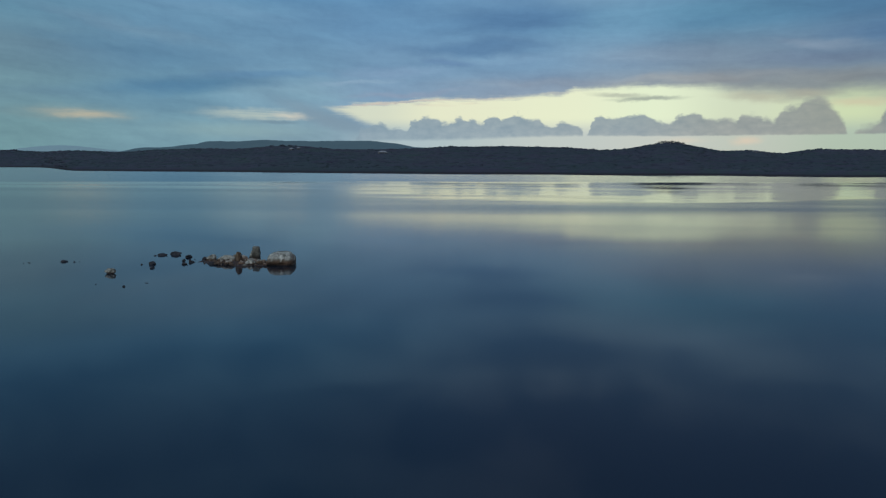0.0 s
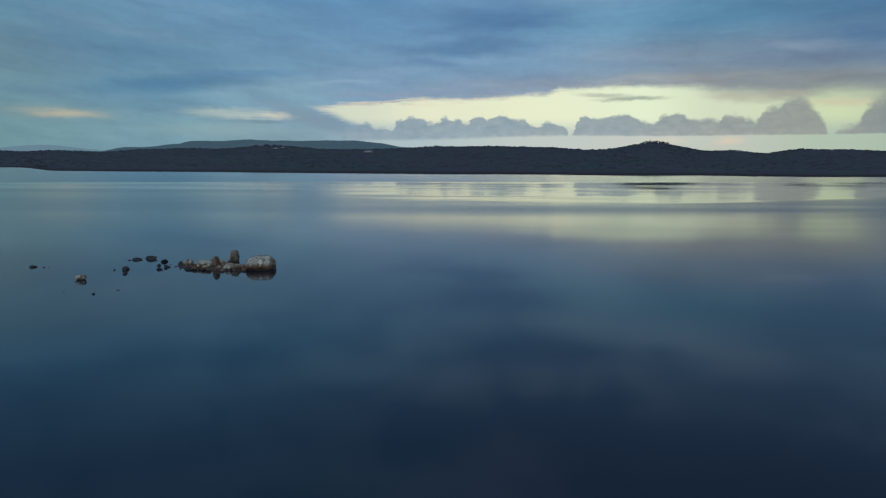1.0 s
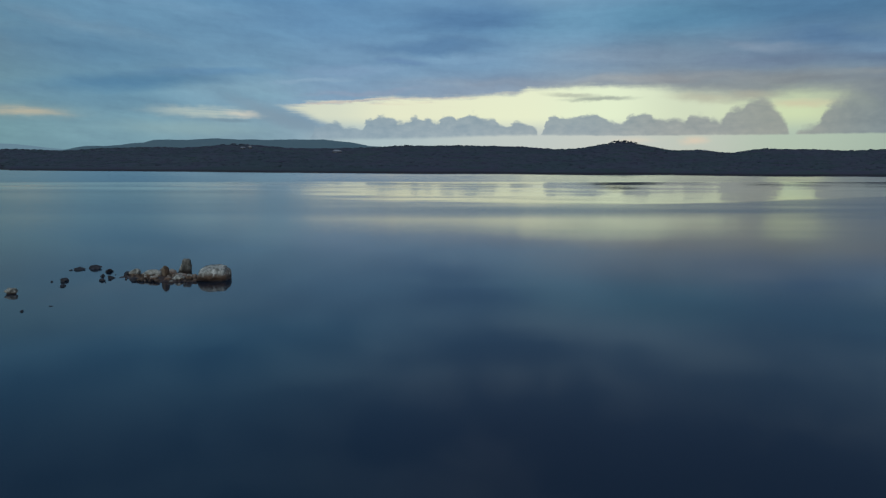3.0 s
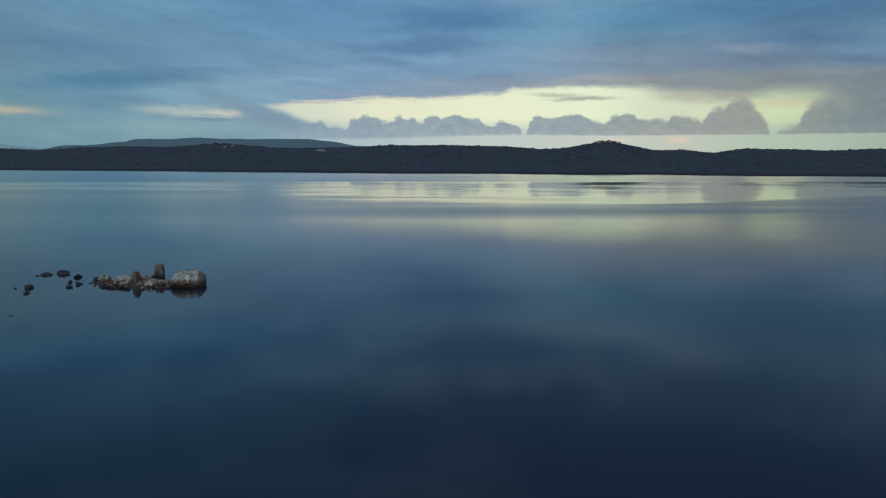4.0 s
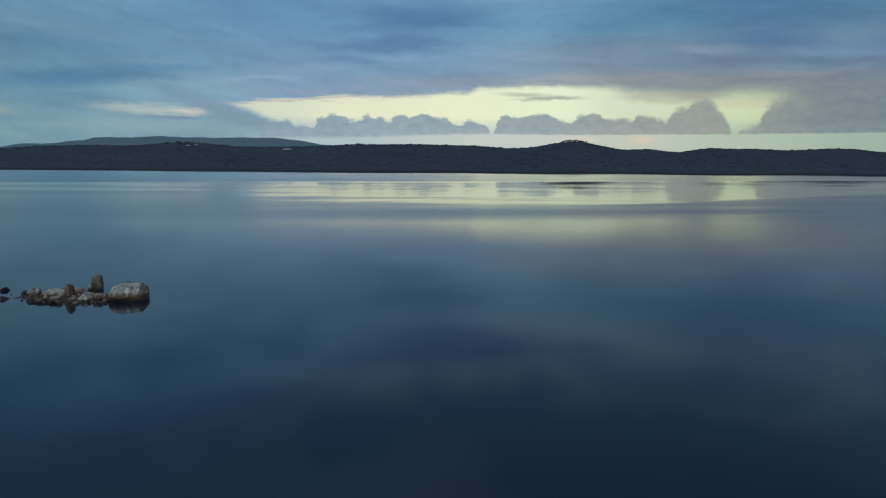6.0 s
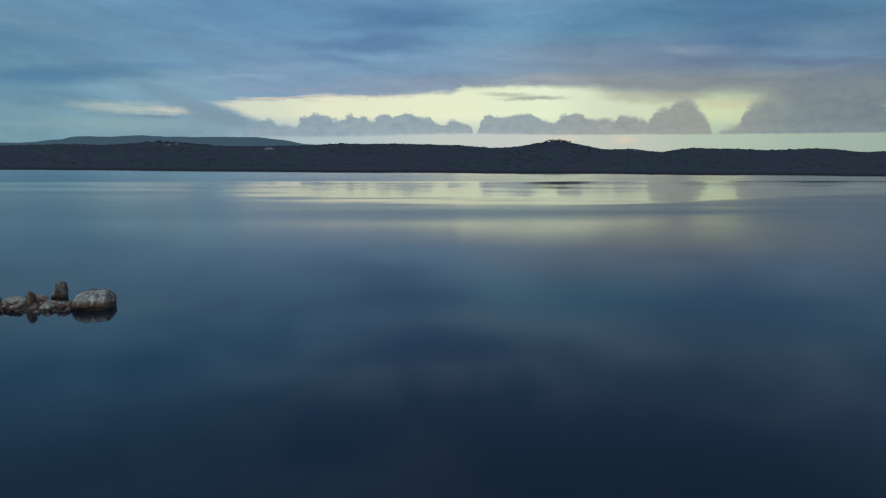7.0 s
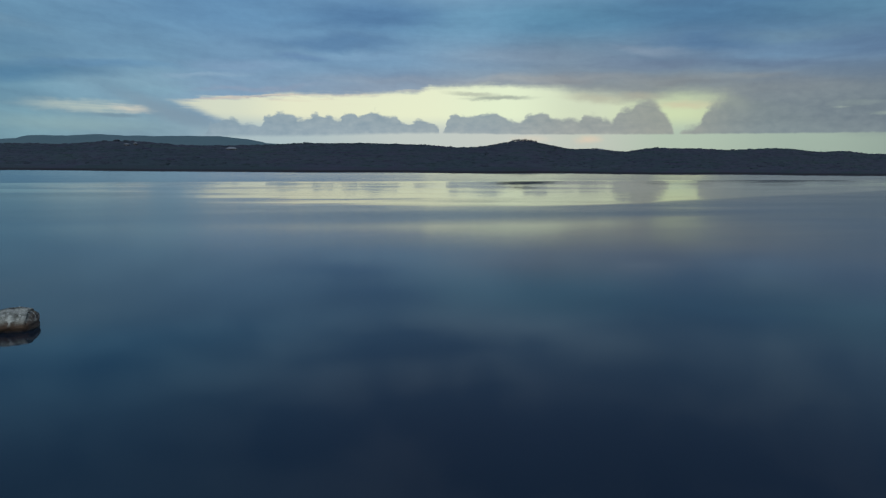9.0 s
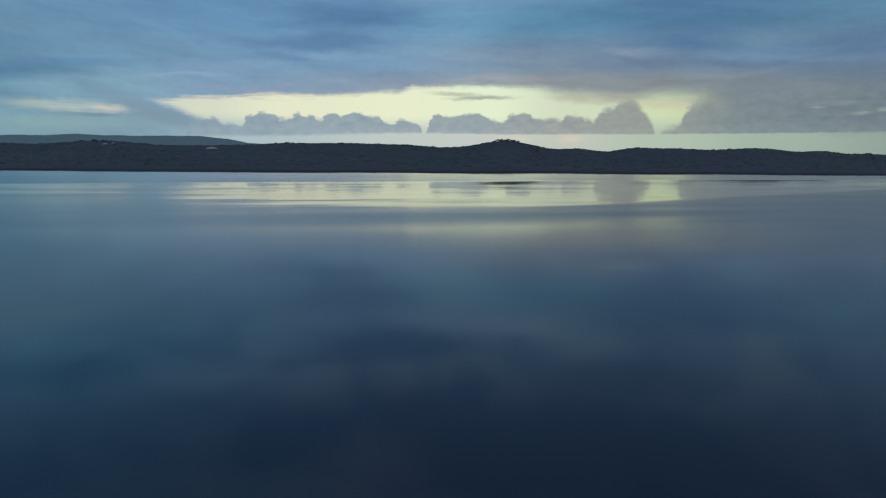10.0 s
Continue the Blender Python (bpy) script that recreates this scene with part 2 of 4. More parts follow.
# thin places and scud low in the west of the view, a long cloud in the gap
LOW_BANKS = ((-28.3, 3.5, 5.5, 0.75, 0, 0.0, 0.40, (148, 162, 154)), (-28.0, 3.5, 3.6, 0.40, -2, 0.0, 0.65, (200, 186, 158)), (-17.0, 2.5, 6.5, 0.8, 0, 0.1, 0.45, (144, 172, 174)),
             (-15.5, 3.78, 5.4, 0.55, -1, 0.1, 0.85, (182, 195, 187)), (-12.6, 3.70, 1.9, 0.36, -3, 0.0, 0.80, (220, 212, 194)), (-13.8, 3.22, 2.0, 0.22, -3, 0.3, 0.75, (116, 142, 158)),
             (-9.9, 3.55, 4.9, 0.85, -19, 0.1, 0.85, (127, 151, 168)))
for cx, cy, rx, ry, tilt, hard, strength, colour in LOW_BANKS:
    frayed = calc(w, "MULTIPLY", bank(ragged, cx, cy, rx, ry, tilt, hard), step(w, thread, -0.16, 0.10, 0.45, 1.0) if colour[0] > 170 else 1.0)
    sky = blend(w, calc(w, "MULTIPLY", frayed, strength), sky, srgb(*colour))
GAP_BANKS = ((14.4, 5.50, 2.8, 0.24, -3, 0.2, 0.65, (166, 172, 160)), (16.6, 5.15, 3.6, 0.26, 1, 0.2, 0.80, (150, 160, 152)), (24.6, 5.0, 3.4, 0.55, -6, 0.0, 0.60, (178, 176, 158)),
             (28.0, 5.2, 2.6, 0.5, 0, 0.0, 0.50, (166, 160, 148)),
             (-5.5, 4.80, 3.6, 0.14, 4, 0.0, 0.75, (210, 196, 182)), (-1.5, 5.12, 4.4, 0.13, 3, 0.0, 0.70, (208, 196, 184)), (4.5, 5.28, 4.5, 0.12, 1, 0.0, 0.55, (206, 200, 186)),
             (-3.0, 4.98, 2.2, 0.07, 3, 0.0, 0.70, (160, 164, 172)), (9.5, 5.75, 3.0, 0.14, 2, 0.1, 0.60, (176, 180, 180)))
for cx, cy, rx, ry, tilt, hard, strength, colour in GAP_BANKS:
    sky = blend(w, calc(w, "MULTIPLY", bank(ragged, cx, cy, rx, ry, tilt, hard), strength), sky, srgb(*colour))

# row of cumulus: flat bases, heaped tops
WEST_HEAP = ((-9.0, 0.5), (-6.9, 2.86), (-6.2, 3.05), (-5.5, 3.29), (-4.5, 3.02), (-3.9, 2.98), (-3.2, 2.75), (-2.7, 3.45), (-1.9, 3.74), (-1.2, 3.84), (-0.5, 3.66), (0.2, 3.38), (0.7, 3.52),
             (1.4, 3.85), (1.9, 3.62), (2.4, 3.76), (3.0, 3.34), (3.7, 3.90), (4.4, 4.04), (4.8, 3.67), (5.3, 3.76), (6.1, 4.18), (7.1, 3.76), (8.1, 3.57), (9.0, 3.11), (9.5, 3.34),
             (10.1, 3.61), (10.7, 3.28), (11.3, 3.14), (11.7, 2.6), (12.1, 0.5))
MIDDLE_HEAP = ((11.6, 0.5), (12.0, 2.45), (12.5, 3.68), (13.3, 3.95), (14.2, 3.71), (14.9, 3.84), (15.3, 4.06), (16.0, 4.23), (16.8, 3.90), (17.5, 3.49), (18.3, 3.26), (18.8, 3.74), (19.4, 3.99),
               (20.3, 4.06), (20.9, 3.79), (21.6, 3.51), (22.4, 3.63), (23.1, 3.48), (23.6, 3.90), (24.1, 3.97), (24.9, 3.87), (25.2, 3.61), (25.4, 3.77), (25.9, 3.50), (26.6, 3.2), (27.4, 0.5))
TOWER_HEAP = ((24.6, 0.5), (25.4, 3.2), (26.1, 3.75), (26.4, 4.30), (26.9, 4.55), (27.5, 4.70), (27.8, 5.05), (28.3, 5.20), (28.9, 5.18), (29.3, 4.95), (29.7, 4.45), (30.2, 3.85), (30.6, 3.1), (30.95, 2.2),
              (31.2, 2.45), (31.5, 2.9), (32.1, 3.06), (32.5, 3.2), (32.9, 4.1), (33.5, 5.0), (34.2, 5.9), (35.5, 7.0), (50.0, 7.6))
heap = calc(w, "MAXIMUM", calc(w, "MAXIMUM", profile(WEST_HEAP), profile(MIDDLE_HEAP)), profile(TOWER_HEAP))
puff = w.nodes.new("ShaderNodeTexVoronoi")
puff.voronoi_dimensions, puff.feature = "2D", "SMOOTH_F1"
puff.inputs["Scale"].default_value, puff.inputs["Smoothness"].default_value, puff.inputs["Detail"].default_value = 1.0, 0.35, 1.5
w.links.new(scaled(w, ragged, 0.9, 1.5, 1), puff.inputs["Vector"])
bulge = calc(w, "SUBTRACT", 0.42, puff.outputs["Distance"])
over = calc(w, "ADD", calc(w, "SUBTRACT", calc(w, "ADD", heap, 0.12), el), calc(w, "ADD", calc(w, "MULTIPLY", bulge, step(w, az, 32.0, 35.0, 0.40, 0.15)), calc(w, "ADD", calc(w, "MULTIPLY", curl, 0.25), calc(w, "MULTIPLY", fine, 0.35))))
base = calc(w, "ADD", 2.12, calc(w, "ADD", calc(w, "MULTIPLY", fine, 0.18), step(w, az, 12.0, -4.0, 0.0, -0.46)))
rise = step(w, calc(w, "SUBTRACT", el, base), 0.0, step(w, az, 2.0, 20.0, 0.35, 0.16))
edge = calc(w, "ADD", step(w, az, 20.0, 28.0, 0.34, 0.75), step(w, az, 32.6, 36.0, 0.0, 3.0))
cumulus = calc(w, "MULTIPLY", step(w, over, 0.0, edge), rise)
low_light = step(w, el, 3.2, 2.3, 0.0, 0.35)
lit = calc(w, "ADD", calc(w, "MULTIPLY", bulge, 0.5), calc(w, "ADD", calc(w, "MULTIPLY", fine, 1.1), calc(w, "ADD", low_light, calc(w, "MULTIPLY", thread, 0.5))))
lit = calc(w, "MAXIMUM", calc(w, "MINIMUM", calc(w, "ADD", lit, 0.48), 1.0), 0.0)
heap_dark = across([(-8, srgb(126, 150, 166)), (4, srgb(130, 151, 166)), (14, srgb(134, 151, 162)), (24, srgb(136, 145, 148)), (30, srgb(140, 147, 146)), (38, srgb(114, 128, 137)), (48, srgb(107, 121, 131))])
heap_light = across([(-8, srgb(148, 168, 180)), (4, srgb(156, 172, 180)), (14, srgb(158, 170, 174)), (24, srgb(162, 167, 164)), (30, srgb(156, 160, 154)), (38, srgb(132, 145, 150)), (48, srgb(125, 138, 145))])
heap_col = blend(w, lit, heap_dark, heap_light)
heap_col = blend(w, step(w, az, 60.0, 110.0), heap_col, stratus)
sky = blend(w, calc(w, "MULTIPLY", cumulus, 0.93), sky, heap_col)
# small bright breaks in the eastern cloud
for cx, cy, rx, ry in ((42.3, 4.05, 0.9, 0.13), (44.9, 3.6, 1.0, 0.18), (46.4, 3.78, 0.9, 0.22), (43.5, 4.3, 2.5, 0.25)):
    sky = blend(w, calc(w, "MULTIPLY", bank(ragged, cx, cy, rx, ry), 0.40 if ry < 0.24 else 0.15), sky, srgb(168, 184, 170))

back = w.nodes.new("ShaderNodeBackground")
back.inputs["Strength"].default_value = 1.0
w.links.new(sky, back.inputs["Color"])
w.links.new(back.outputs[0], w.nodes.new("ShaderNodeOutputWorld").inputs[0])

# weak, wide sun behind thin cloud in the west
sun = new("sun", bpy.data.lights.new("sun", "SUN"))
sun.data.energy, sun.data.angle, sun.data.color = 0.75, radians(30), (0.97, 0.98, 1.0)
s_az, s_el = radians(SUN_HEADING), radians(SUN_HEIGHT)
sun.matrix_world = look((math.sin(s_az) * math.cos(s_el) * 50, math.cos(s_az) * math.cos(s_el) * 50, math.sin(s_el) * 50), (0, 0, 0))


# ---- materials ----
def material(name):
    m = bpy.data.materials.new(name)
    m.use_nodes = True
    return m, m.node_tree, m.node_tree.nodes["Principled BSDF"]


def bump(tree, shader, height, strength, distance):
    n = tree.nodes.new("ShaderNodeBump")
    n.inputs["Strength"].default_value, n.inputs["Distance"].default_value = strength, distance
    tree.links.new(height, n.inputs["Height"])
    tree.links.new(n.outputs[0], shader.inputs["Normal"])


def place(tree):
    """World position."""
    return tree.nodes.new("ShaderNodeNewGeometry").outputs["Position"]


def parts_of(tree, vector):
    n = tree.nodes.new("ShaderNodeSeparateXYZ")
    tree.links.new(vector, n.inputs[0])
    return n.outputs


def water_material():
    m, t, b = material("lake_water")
    pos = place(t)
    px, py, _ = parts_of(t, pos)
    dist = calc(t, "MAXIMUM", py, 20.0)
    far = calc(t, "LOGARITHM", dist, 2.718)
    lanes = fbm(t, combine(t, calc(t, "MULTIPLY", px, 0.004), calc(t, "MULTIPLY", far, 5.5)), 1.0, 4, 0.55, 0.3)
    threads = fbm(t, combine(t, calc(t, "MULTIPLY", px, 0.010), calc(t, "MULTIPLY", far, 13.0)), 1.0, 4, 0.6, 0.2)
    drift = calc(t, "SUBTRACT", fbm(t, scaled(t, pos, 0.008, 0.02, 1), 1.0, 3, 0.5), 0.5)
    line = calc(t, "ADD", dist, calc(t, "MULTIPLY", drift, 18.0))
    # ruffled water along the far shore
    outer_edge = calc(t, "ADD", 412.0, calc(t, "MULTIPLY", px, 0.14))
    outer = step(t, calc(t, "SUBTRACT", line, outer_edge), -8.0, 14.0)
    # a calm lane before it; its near edge swings away to the east
    lane_edge = calc(t, "ADD", calc(t, "ADD", 206.0, calc(t, "MULTIPLY", calc(t, "MAXIMUM", calc(t, "SUBTRACT", px, 85.0), 0.0), 0.45)), step(t, px, 15.0, -70.0, 0.0, 85.0))
    lane = step(t, calc(t, "SUBTRACT", line, lane_edge), step(t, px, 80.0, 20.0, -3.0, -22.0), step(t, px, 80.0, 20.0, 6.0, 24.0))
    # a breeze touches the water inside the lane, strongest in the east
    breeze = calc(t, "MULTIPLY", step(t, line, 150.0, 176.0), step(t, px, -70.0, 90.0, 0.32, 1.0))
    breeze = calc(t, "MAXIMUM", breeze, calc(t, "MULTIPLY", step(t, line, 78.0, 120.0), step(t, calc(t, "ADD", px, calc(t, "MULTIPLY", drift, 60.0)), 55.0, 125.0, 0.0, 0.9)))
    breeze = calc(t, "MULTIPLY", breeze, step(t, threads, 0.30, 0.62, 0.70, 1.10))
    ruffles = calc(t, "MULTIPLY", step(t, threads, 0.44, 0.62), step(t, px, 20.0, 90.0, 1.5, 0.8))
    calm = calc(t, "ADD", 0.052, calc(t, "MULTIPLY", step(t, lanes, 0.40, 0.60), 0.025))
    calm = calc(t, "ADD", calm, step(t, dist, 88.0, 160.0, 0.0, 0.042))
    inner_rough = calc(t, "ADD", calm, calc(t, "MULTIPLY", breeze, 0.035))
    lane_rough = calc(t, "ADD", 0.048, calc(t, "MULTIPLY", ruffles, 0.03))
    rough = calc(t, "ADD", inner_rough, calc(t, "MULTIPLY", lane, calc(t, "SUBTRACT", lane_rough, inner_rough)))
    rough = calc(t, "ADD", rough, calc(t, "MULTIPLY", outer, calc(t, "SUBTRACT", 0.085, rough)))
    t.links.new(rough, b.inputs["Roughness"])
    b.inputs["Base Color"].default_value = (0.004, 0.012, 0.024, 1)
    b.inputs["IOR"].default_value = 1.333
    # the ripples run down the lake: their steep faces lean towards the near shore
    inner_lean = calc(t, "MULTIPLY", breeze, 0.029)
    lane_lean = calc(t, "ADD", step(t, calc(t, "SUBTRACT", outer_edge, line), 10.0, 110.0, 0.0098, 0.0078), calc(t, "MULTIPLY", ruffles, 0.008))
    lean = calc(t, "ADD", inner_lean, calc(t, "MULTIPLY", lane, calc(t, "SUBTRACT", lane_lean, inner_lean)))
    lean = calc(t, "ADD", lean, calc(t, "MULTIPLY", outer, calc(t, "SUBTRACT", calc(t, "ADD", 0.038, calc(t, "MULTIPLY", calc(t, "SUBTRACT", threads, 0.5), 0.012)), lean)))
    tilt = t.nodes.new("ShaderNodeVectorMath")
    tilt.operation = "NORMALIZE"
    t.links.new(combine(t, 0.0, calc(t, "MULTIPLY", lean, -1.0), 1.0), tilt.inputs[0])
    swell = fbm(t, scaled(t, pos, 0.5, 1.0, 1), 0.35, 3, 0.5)
    waves = t.nodes.new("ShaderNodeBump")
    waves.inputs["Strength"].default_value, waves.inputs["Distance"].default_value = 0.1, 0.03
    t.links.new(swell, waves.inputs["Height"])
    t.links.new(tilt.outputs[0], waves.inputs["Normal"])
    t.links.new(waves.outputs[0], b.inputs["Normal"])
    return m


def rock_material(name="lake_granite", split=False):
    m, t, b = material(name)
    pos = place(t)
    _, _, pz = parts_of(t, pos)
    info = t.nodes.new("ShaderNodeObjectInfo").outputs["Random"]
    spot = fbm(t, pos, 1.4, 5, 0.6)
    grain = fbm(t, pos, 14.0, 4, 0.65)
    col = ramp(t, spot, ((0.34, (0.105, 0.108, 0.092)), (0.48, (0.325, 0.345, 0.305)), (0.64, (0.58, 0.605, 0.545))))
    col = blend(t, 0.55, col, ramp(t, grain, ((0.35, (0.16, 0.16, 0.16)), (0.65, (1.0, 1.0, 1.0)))), "MULTIPLY")
    # rust-brown stain of the old waterlines, with a dark wet foot
    ragged = calc(t, "ADD", pz, calc(t, "MULTIPLY", calc(t, "SUBTRACT", spot, 0.5), 0.9))
    col = blend(t, step(t, ragged, 0.92 if split else 0.66, 0.34 if split else 0.24), col, blend(t, grain, (0.075, 0.045, 0.030), (0.20, 0.13, 0.085)))
    foot = calc(t, "ADD", pz, calc(t, "MULTIPLY", calc(t, "SUBTRACT", grain, 0.5), 0.12))
    col = blend(t, step(t, foot, 0.20, 0.08), col, (0.035, 0.024, 0.018))
    col = blend(t, calc(t, "MULTIPLY", info, 0.0 if split else 0.45), col, (0.16, 0.13, 0.11))
    if split:
        # painted split shade on top, a darkened end, pale runs down the face
        ox, oy, oz = parts_of(t, t.nodes.new("ShaderNodeTexCoord").outputs["Object"])
        wander = calc(t, "MULTIPLY", calc(t, "SUBTRACT", fbm(t, pos, 2.6, 4, 0.6), 0.5), 1.1)
        across = calc(t, "SUBTRACT", oy, calc(t, "ADD", 0.75, wander))
        across = calc(t, "ABSOLUTE", calc(t, "SUBTRACT", across, step(t, ox, 0.4, 1.3, 0.0, -0.7)))
        crack_shade = calc(t, "MULTIPLY", step(t, across, 0.40, 0.22), step(t, oz, 0.75, 0.90))
        col = blend(t, calc(t, "MULTIPLY", crack_shade, 0.92), col, (0.022, 0.020, 0.018))
        # the end away from the light is painted darker
        end = calc(t, "ADD", ox, calc(t, "MULTIPLY", wander, 0.35))
        col = blend(t, step(t, end, 1.10, 1.32, 0.0, 0.8), col, (0.085, 0.070, 0.058))
        runs = fbm(t, scaled(t, pos, 2.6, 2.6, 0.5), 1.0, 3, 0.5)
        col = blend(t, calc(t, "MULTIPLY", step(t, runs, 0.54, 0.68), step(t, ragged, 0.35, 0.8)), col, (0.62, 0.65, 0.59))
    t.links.new(col, b.inputs["Base Color"])
    t.links.new(step(t, foot, 0.22, 0.06, 0.85, 0.35), b.inputs["Roughness"])
    bump(t, b, calc(t, "ADD", grain, calc(t, "MULTIPLY", spot, 1.5)), 0.9 if split else 0.7, 0.18 if split else 0.12)
    return m


def stained_stone(name, low, mid, high, streak, wet=0.28):
    """Weathered stone with upright streaks and a wet foot."""
    m, t, b = material(name)
    pos = place(t)
    _, _, pz = parts_of(t, pos)
    spot = fbm(t, pos, 2.2, 5, 0.6)
    runs = fbm(t, scaled(t, pos, 3.2, 3.2, 0.5), 1.0, 3, 0.5)
    grain = fbm(t, pos, 13.0, 4, 0.65)
    col = ramp(t, spot, ((0.32, low), (0.5, mid), (0.68, high)))
    col = blend(t, step(t, runs, 0.54, 0.66), col, streak)
    col = blend(t, 0.5, col, ramp(t, grain, ((0.36, (0.22, 0.22, 0.22)), (0.64, (1.0, 1.0, 1.0)))), "MULTIPLY")
    foot = calc(t, "ADD", pz, calc(t, "MULTIPLY", calc(t, "SUBTRACT", grain, 0.5), 0.15))
    col = blend(t, step(t, foot, wet, wet * 0.3), col, (0.030, 0.022, 0.017))
    t.links.new(col, b.inputs["Base Color"])
    b.inputs["Roughness"].default_value = 0.8
    bump(t, b, calc(t, "ADD", grain, calc(t, "MULTIPLY", spot, 1.5)), 0.7, 0.1)
    return m


def dark_rock_material():
    m, t, b = material("wet_dark_rock")
    pos = place(t)
    spot = fbm(t, pos, 3.0, 5, 0.6)
    col = ramp(t, spot, ((0.3, (0.012, 0.014, 0.018)), (0.7, (0.045, 0.049, 0.058))))
    t.links.new(col, b.inputs["Base Color"])
    b.inputs["Roughness"].default_value = 0.8
    b.inputs["Specular IOR Level"].default_value = 0.25
    bump(t, b, spot, 0.6, 0.08)
    return m


def shoal_material():
    m, t, b = material("rust_gravel")
    pos = place(t)
    grain = fbm(t, pos, 6.0, 5, 0.65)
    col = ramp(t, grain, ((0.3, (0.012, 0.008, 0.007)), (0.55, (0.040, 0.024, 0.017)), (0.75, (0.11, 0.075, 0.055))))
    t.links.new(col, b.inputs["Base Color"])
    b.inputs["Roughness"].default_value = 0.6
    bump(t, b, grain, 1.0, 0.1)
    return m


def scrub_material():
    m, t, b = material("hazy_coastal_scrub")
    pos = place(t)
    island = t.nodes.new("ShaderNodeNewGeometry").outputs["Random Per Island"]
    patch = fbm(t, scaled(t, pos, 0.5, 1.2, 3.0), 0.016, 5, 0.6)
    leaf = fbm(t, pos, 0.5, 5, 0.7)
    # blue haze of the distance is mixed into these vegetation colours
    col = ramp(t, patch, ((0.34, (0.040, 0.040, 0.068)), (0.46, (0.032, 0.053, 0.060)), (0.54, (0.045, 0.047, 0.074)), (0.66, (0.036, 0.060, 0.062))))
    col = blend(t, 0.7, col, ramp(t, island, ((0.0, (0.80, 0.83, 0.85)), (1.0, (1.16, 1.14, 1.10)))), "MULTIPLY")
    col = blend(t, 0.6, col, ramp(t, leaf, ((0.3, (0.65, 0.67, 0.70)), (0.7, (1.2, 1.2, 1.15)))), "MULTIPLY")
    _, _, pz = parts_of(t, pos)
    col = blend(t, step(t, calc(t, "ADD", pz, calc(t, "MULTIPLY", leaf, 1.5)), 3.2, 1.6), col, (0.022, 0.022, 0.028))   # wet mud at the shore
    t.links.new(col, b.inputs["Base Color"])
    b.inputs["Roughness"].default_value = 0.9
    b.inputs["Specular IOR Level"].default_value = 0.15
    bump(t, b, leaf, 0.4, 0.4)
    return m


def bar_material():
    m, t, b = material("wet_mud")
    pos = place(t)
    patch = fbm(t, scaled(t, pos, 0.3, 1, 1), 0.12, 4, 0.6)
    t.links.new(ramp(t, patch, ((0.3, (0.020, 0.019, 0.020)), (0.7, (0.055, 0.048, 0.045)))), b.inputs["Base Color"])
    b.inputs["Roughness"].default_value = 0.7
    bump(t, b, patch, 0.5, 0.3)
    return m


def distance_material(name, colour, haze_glow):
    """A far range; the haze of kilometres of air is put in as emission."""
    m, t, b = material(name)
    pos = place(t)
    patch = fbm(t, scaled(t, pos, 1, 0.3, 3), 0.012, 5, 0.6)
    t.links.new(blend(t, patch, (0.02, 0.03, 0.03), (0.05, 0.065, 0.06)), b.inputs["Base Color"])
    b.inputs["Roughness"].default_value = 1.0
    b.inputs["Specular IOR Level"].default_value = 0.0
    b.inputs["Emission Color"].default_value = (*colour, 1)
    b.inputs["Emission Strength"].default_value = haze_glow
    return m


def plain(name, low, high, rough=0.7, scale=2.0):
    m, t, b = material(name)
    n = fbm(t, place(t), scale, 4, 0.6)
    t.links.new(blend(t, n, low, high), b.inputs["Base Color"])
    b.inputs["Roughness"].default_value = rough
    bump(t, b, n, 0.3, 0.02)
    return m


SPLIT_GRANITE = rock_material("split_granite", True)
WATER, GRANITE, DARK_ROCK, SHOAL = water_material(), rock_material(), dark_rock_material(), shoal_material()
GREY_STONE = stained_stone("grey_streaked_stone", (0.060, 0.062, 0.050), (0.135, 0.140, 0.118), (0.25, 0.26, 0.23), (0.50, 0.51, 0.46), 0.55)
PALE_STONE = stained_stone("pale_lake_stone", (0.10, 0.105, 0.09), (0.27, 0.285, 0.25), (0.47, 0.49, 0.44), (0.58, 0.60, 0.55), 0.24)
RUST_STONE = stained_stone("rust_brown_stone", (0.045, 0.030, 0.018), (0.095, 0.062, 0.038), (0.16, 0.11, 0.07), (0.20, 0.16, 0.11))
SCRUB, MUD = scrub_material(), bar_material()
RANGE_NEAR = distance_material("hazy_blue_ridge", (0.34, 0.68, 1.0), 0.092)
RANGE_FAR = distance_material("hazy_pale_ridge", (0.44, 0.76, 1.0), 0.26)
BARK = plain("grey_bark", (0.05, 0.042, 0.036), (0.12, 0.105, 0.09), 0.9)
ROOFING = plain("pale_metal_roof", (0.17, 0.19, 0.21), (0.24, 0.26, 0.28), 0.5)
RENDERED_WALL = plain("weathered_wall", (0.06, 0.063, 0.07), (0.09, 0.093, 0.10), 0.85)
FRAME = plain("white_frame", (0.60, 0.60, 0.58), (0.72, 0.72, 0.70), 0.5)
PANE, _t, _b = material("window_glass")
_b.inputs["Base Color"].default_value = (0.02, 0.025, 0.03, 1)
_b.inputs["Roughness"].default_value = 0.06


# ---- building helpers ----
def part(name, bm, mat, parent=None, label=""):
    """Links a bmesh as one mesh object, under a thing or a part."""
    mesh = bpy.data.meshes.new(name)
    bm.to_mesh(mesh)
    bm.free()
    mesh.materials.append(mat)
    ob = new(name, mesh)
    ob.parent = parent
    return tagged(ob, label) if label else ob


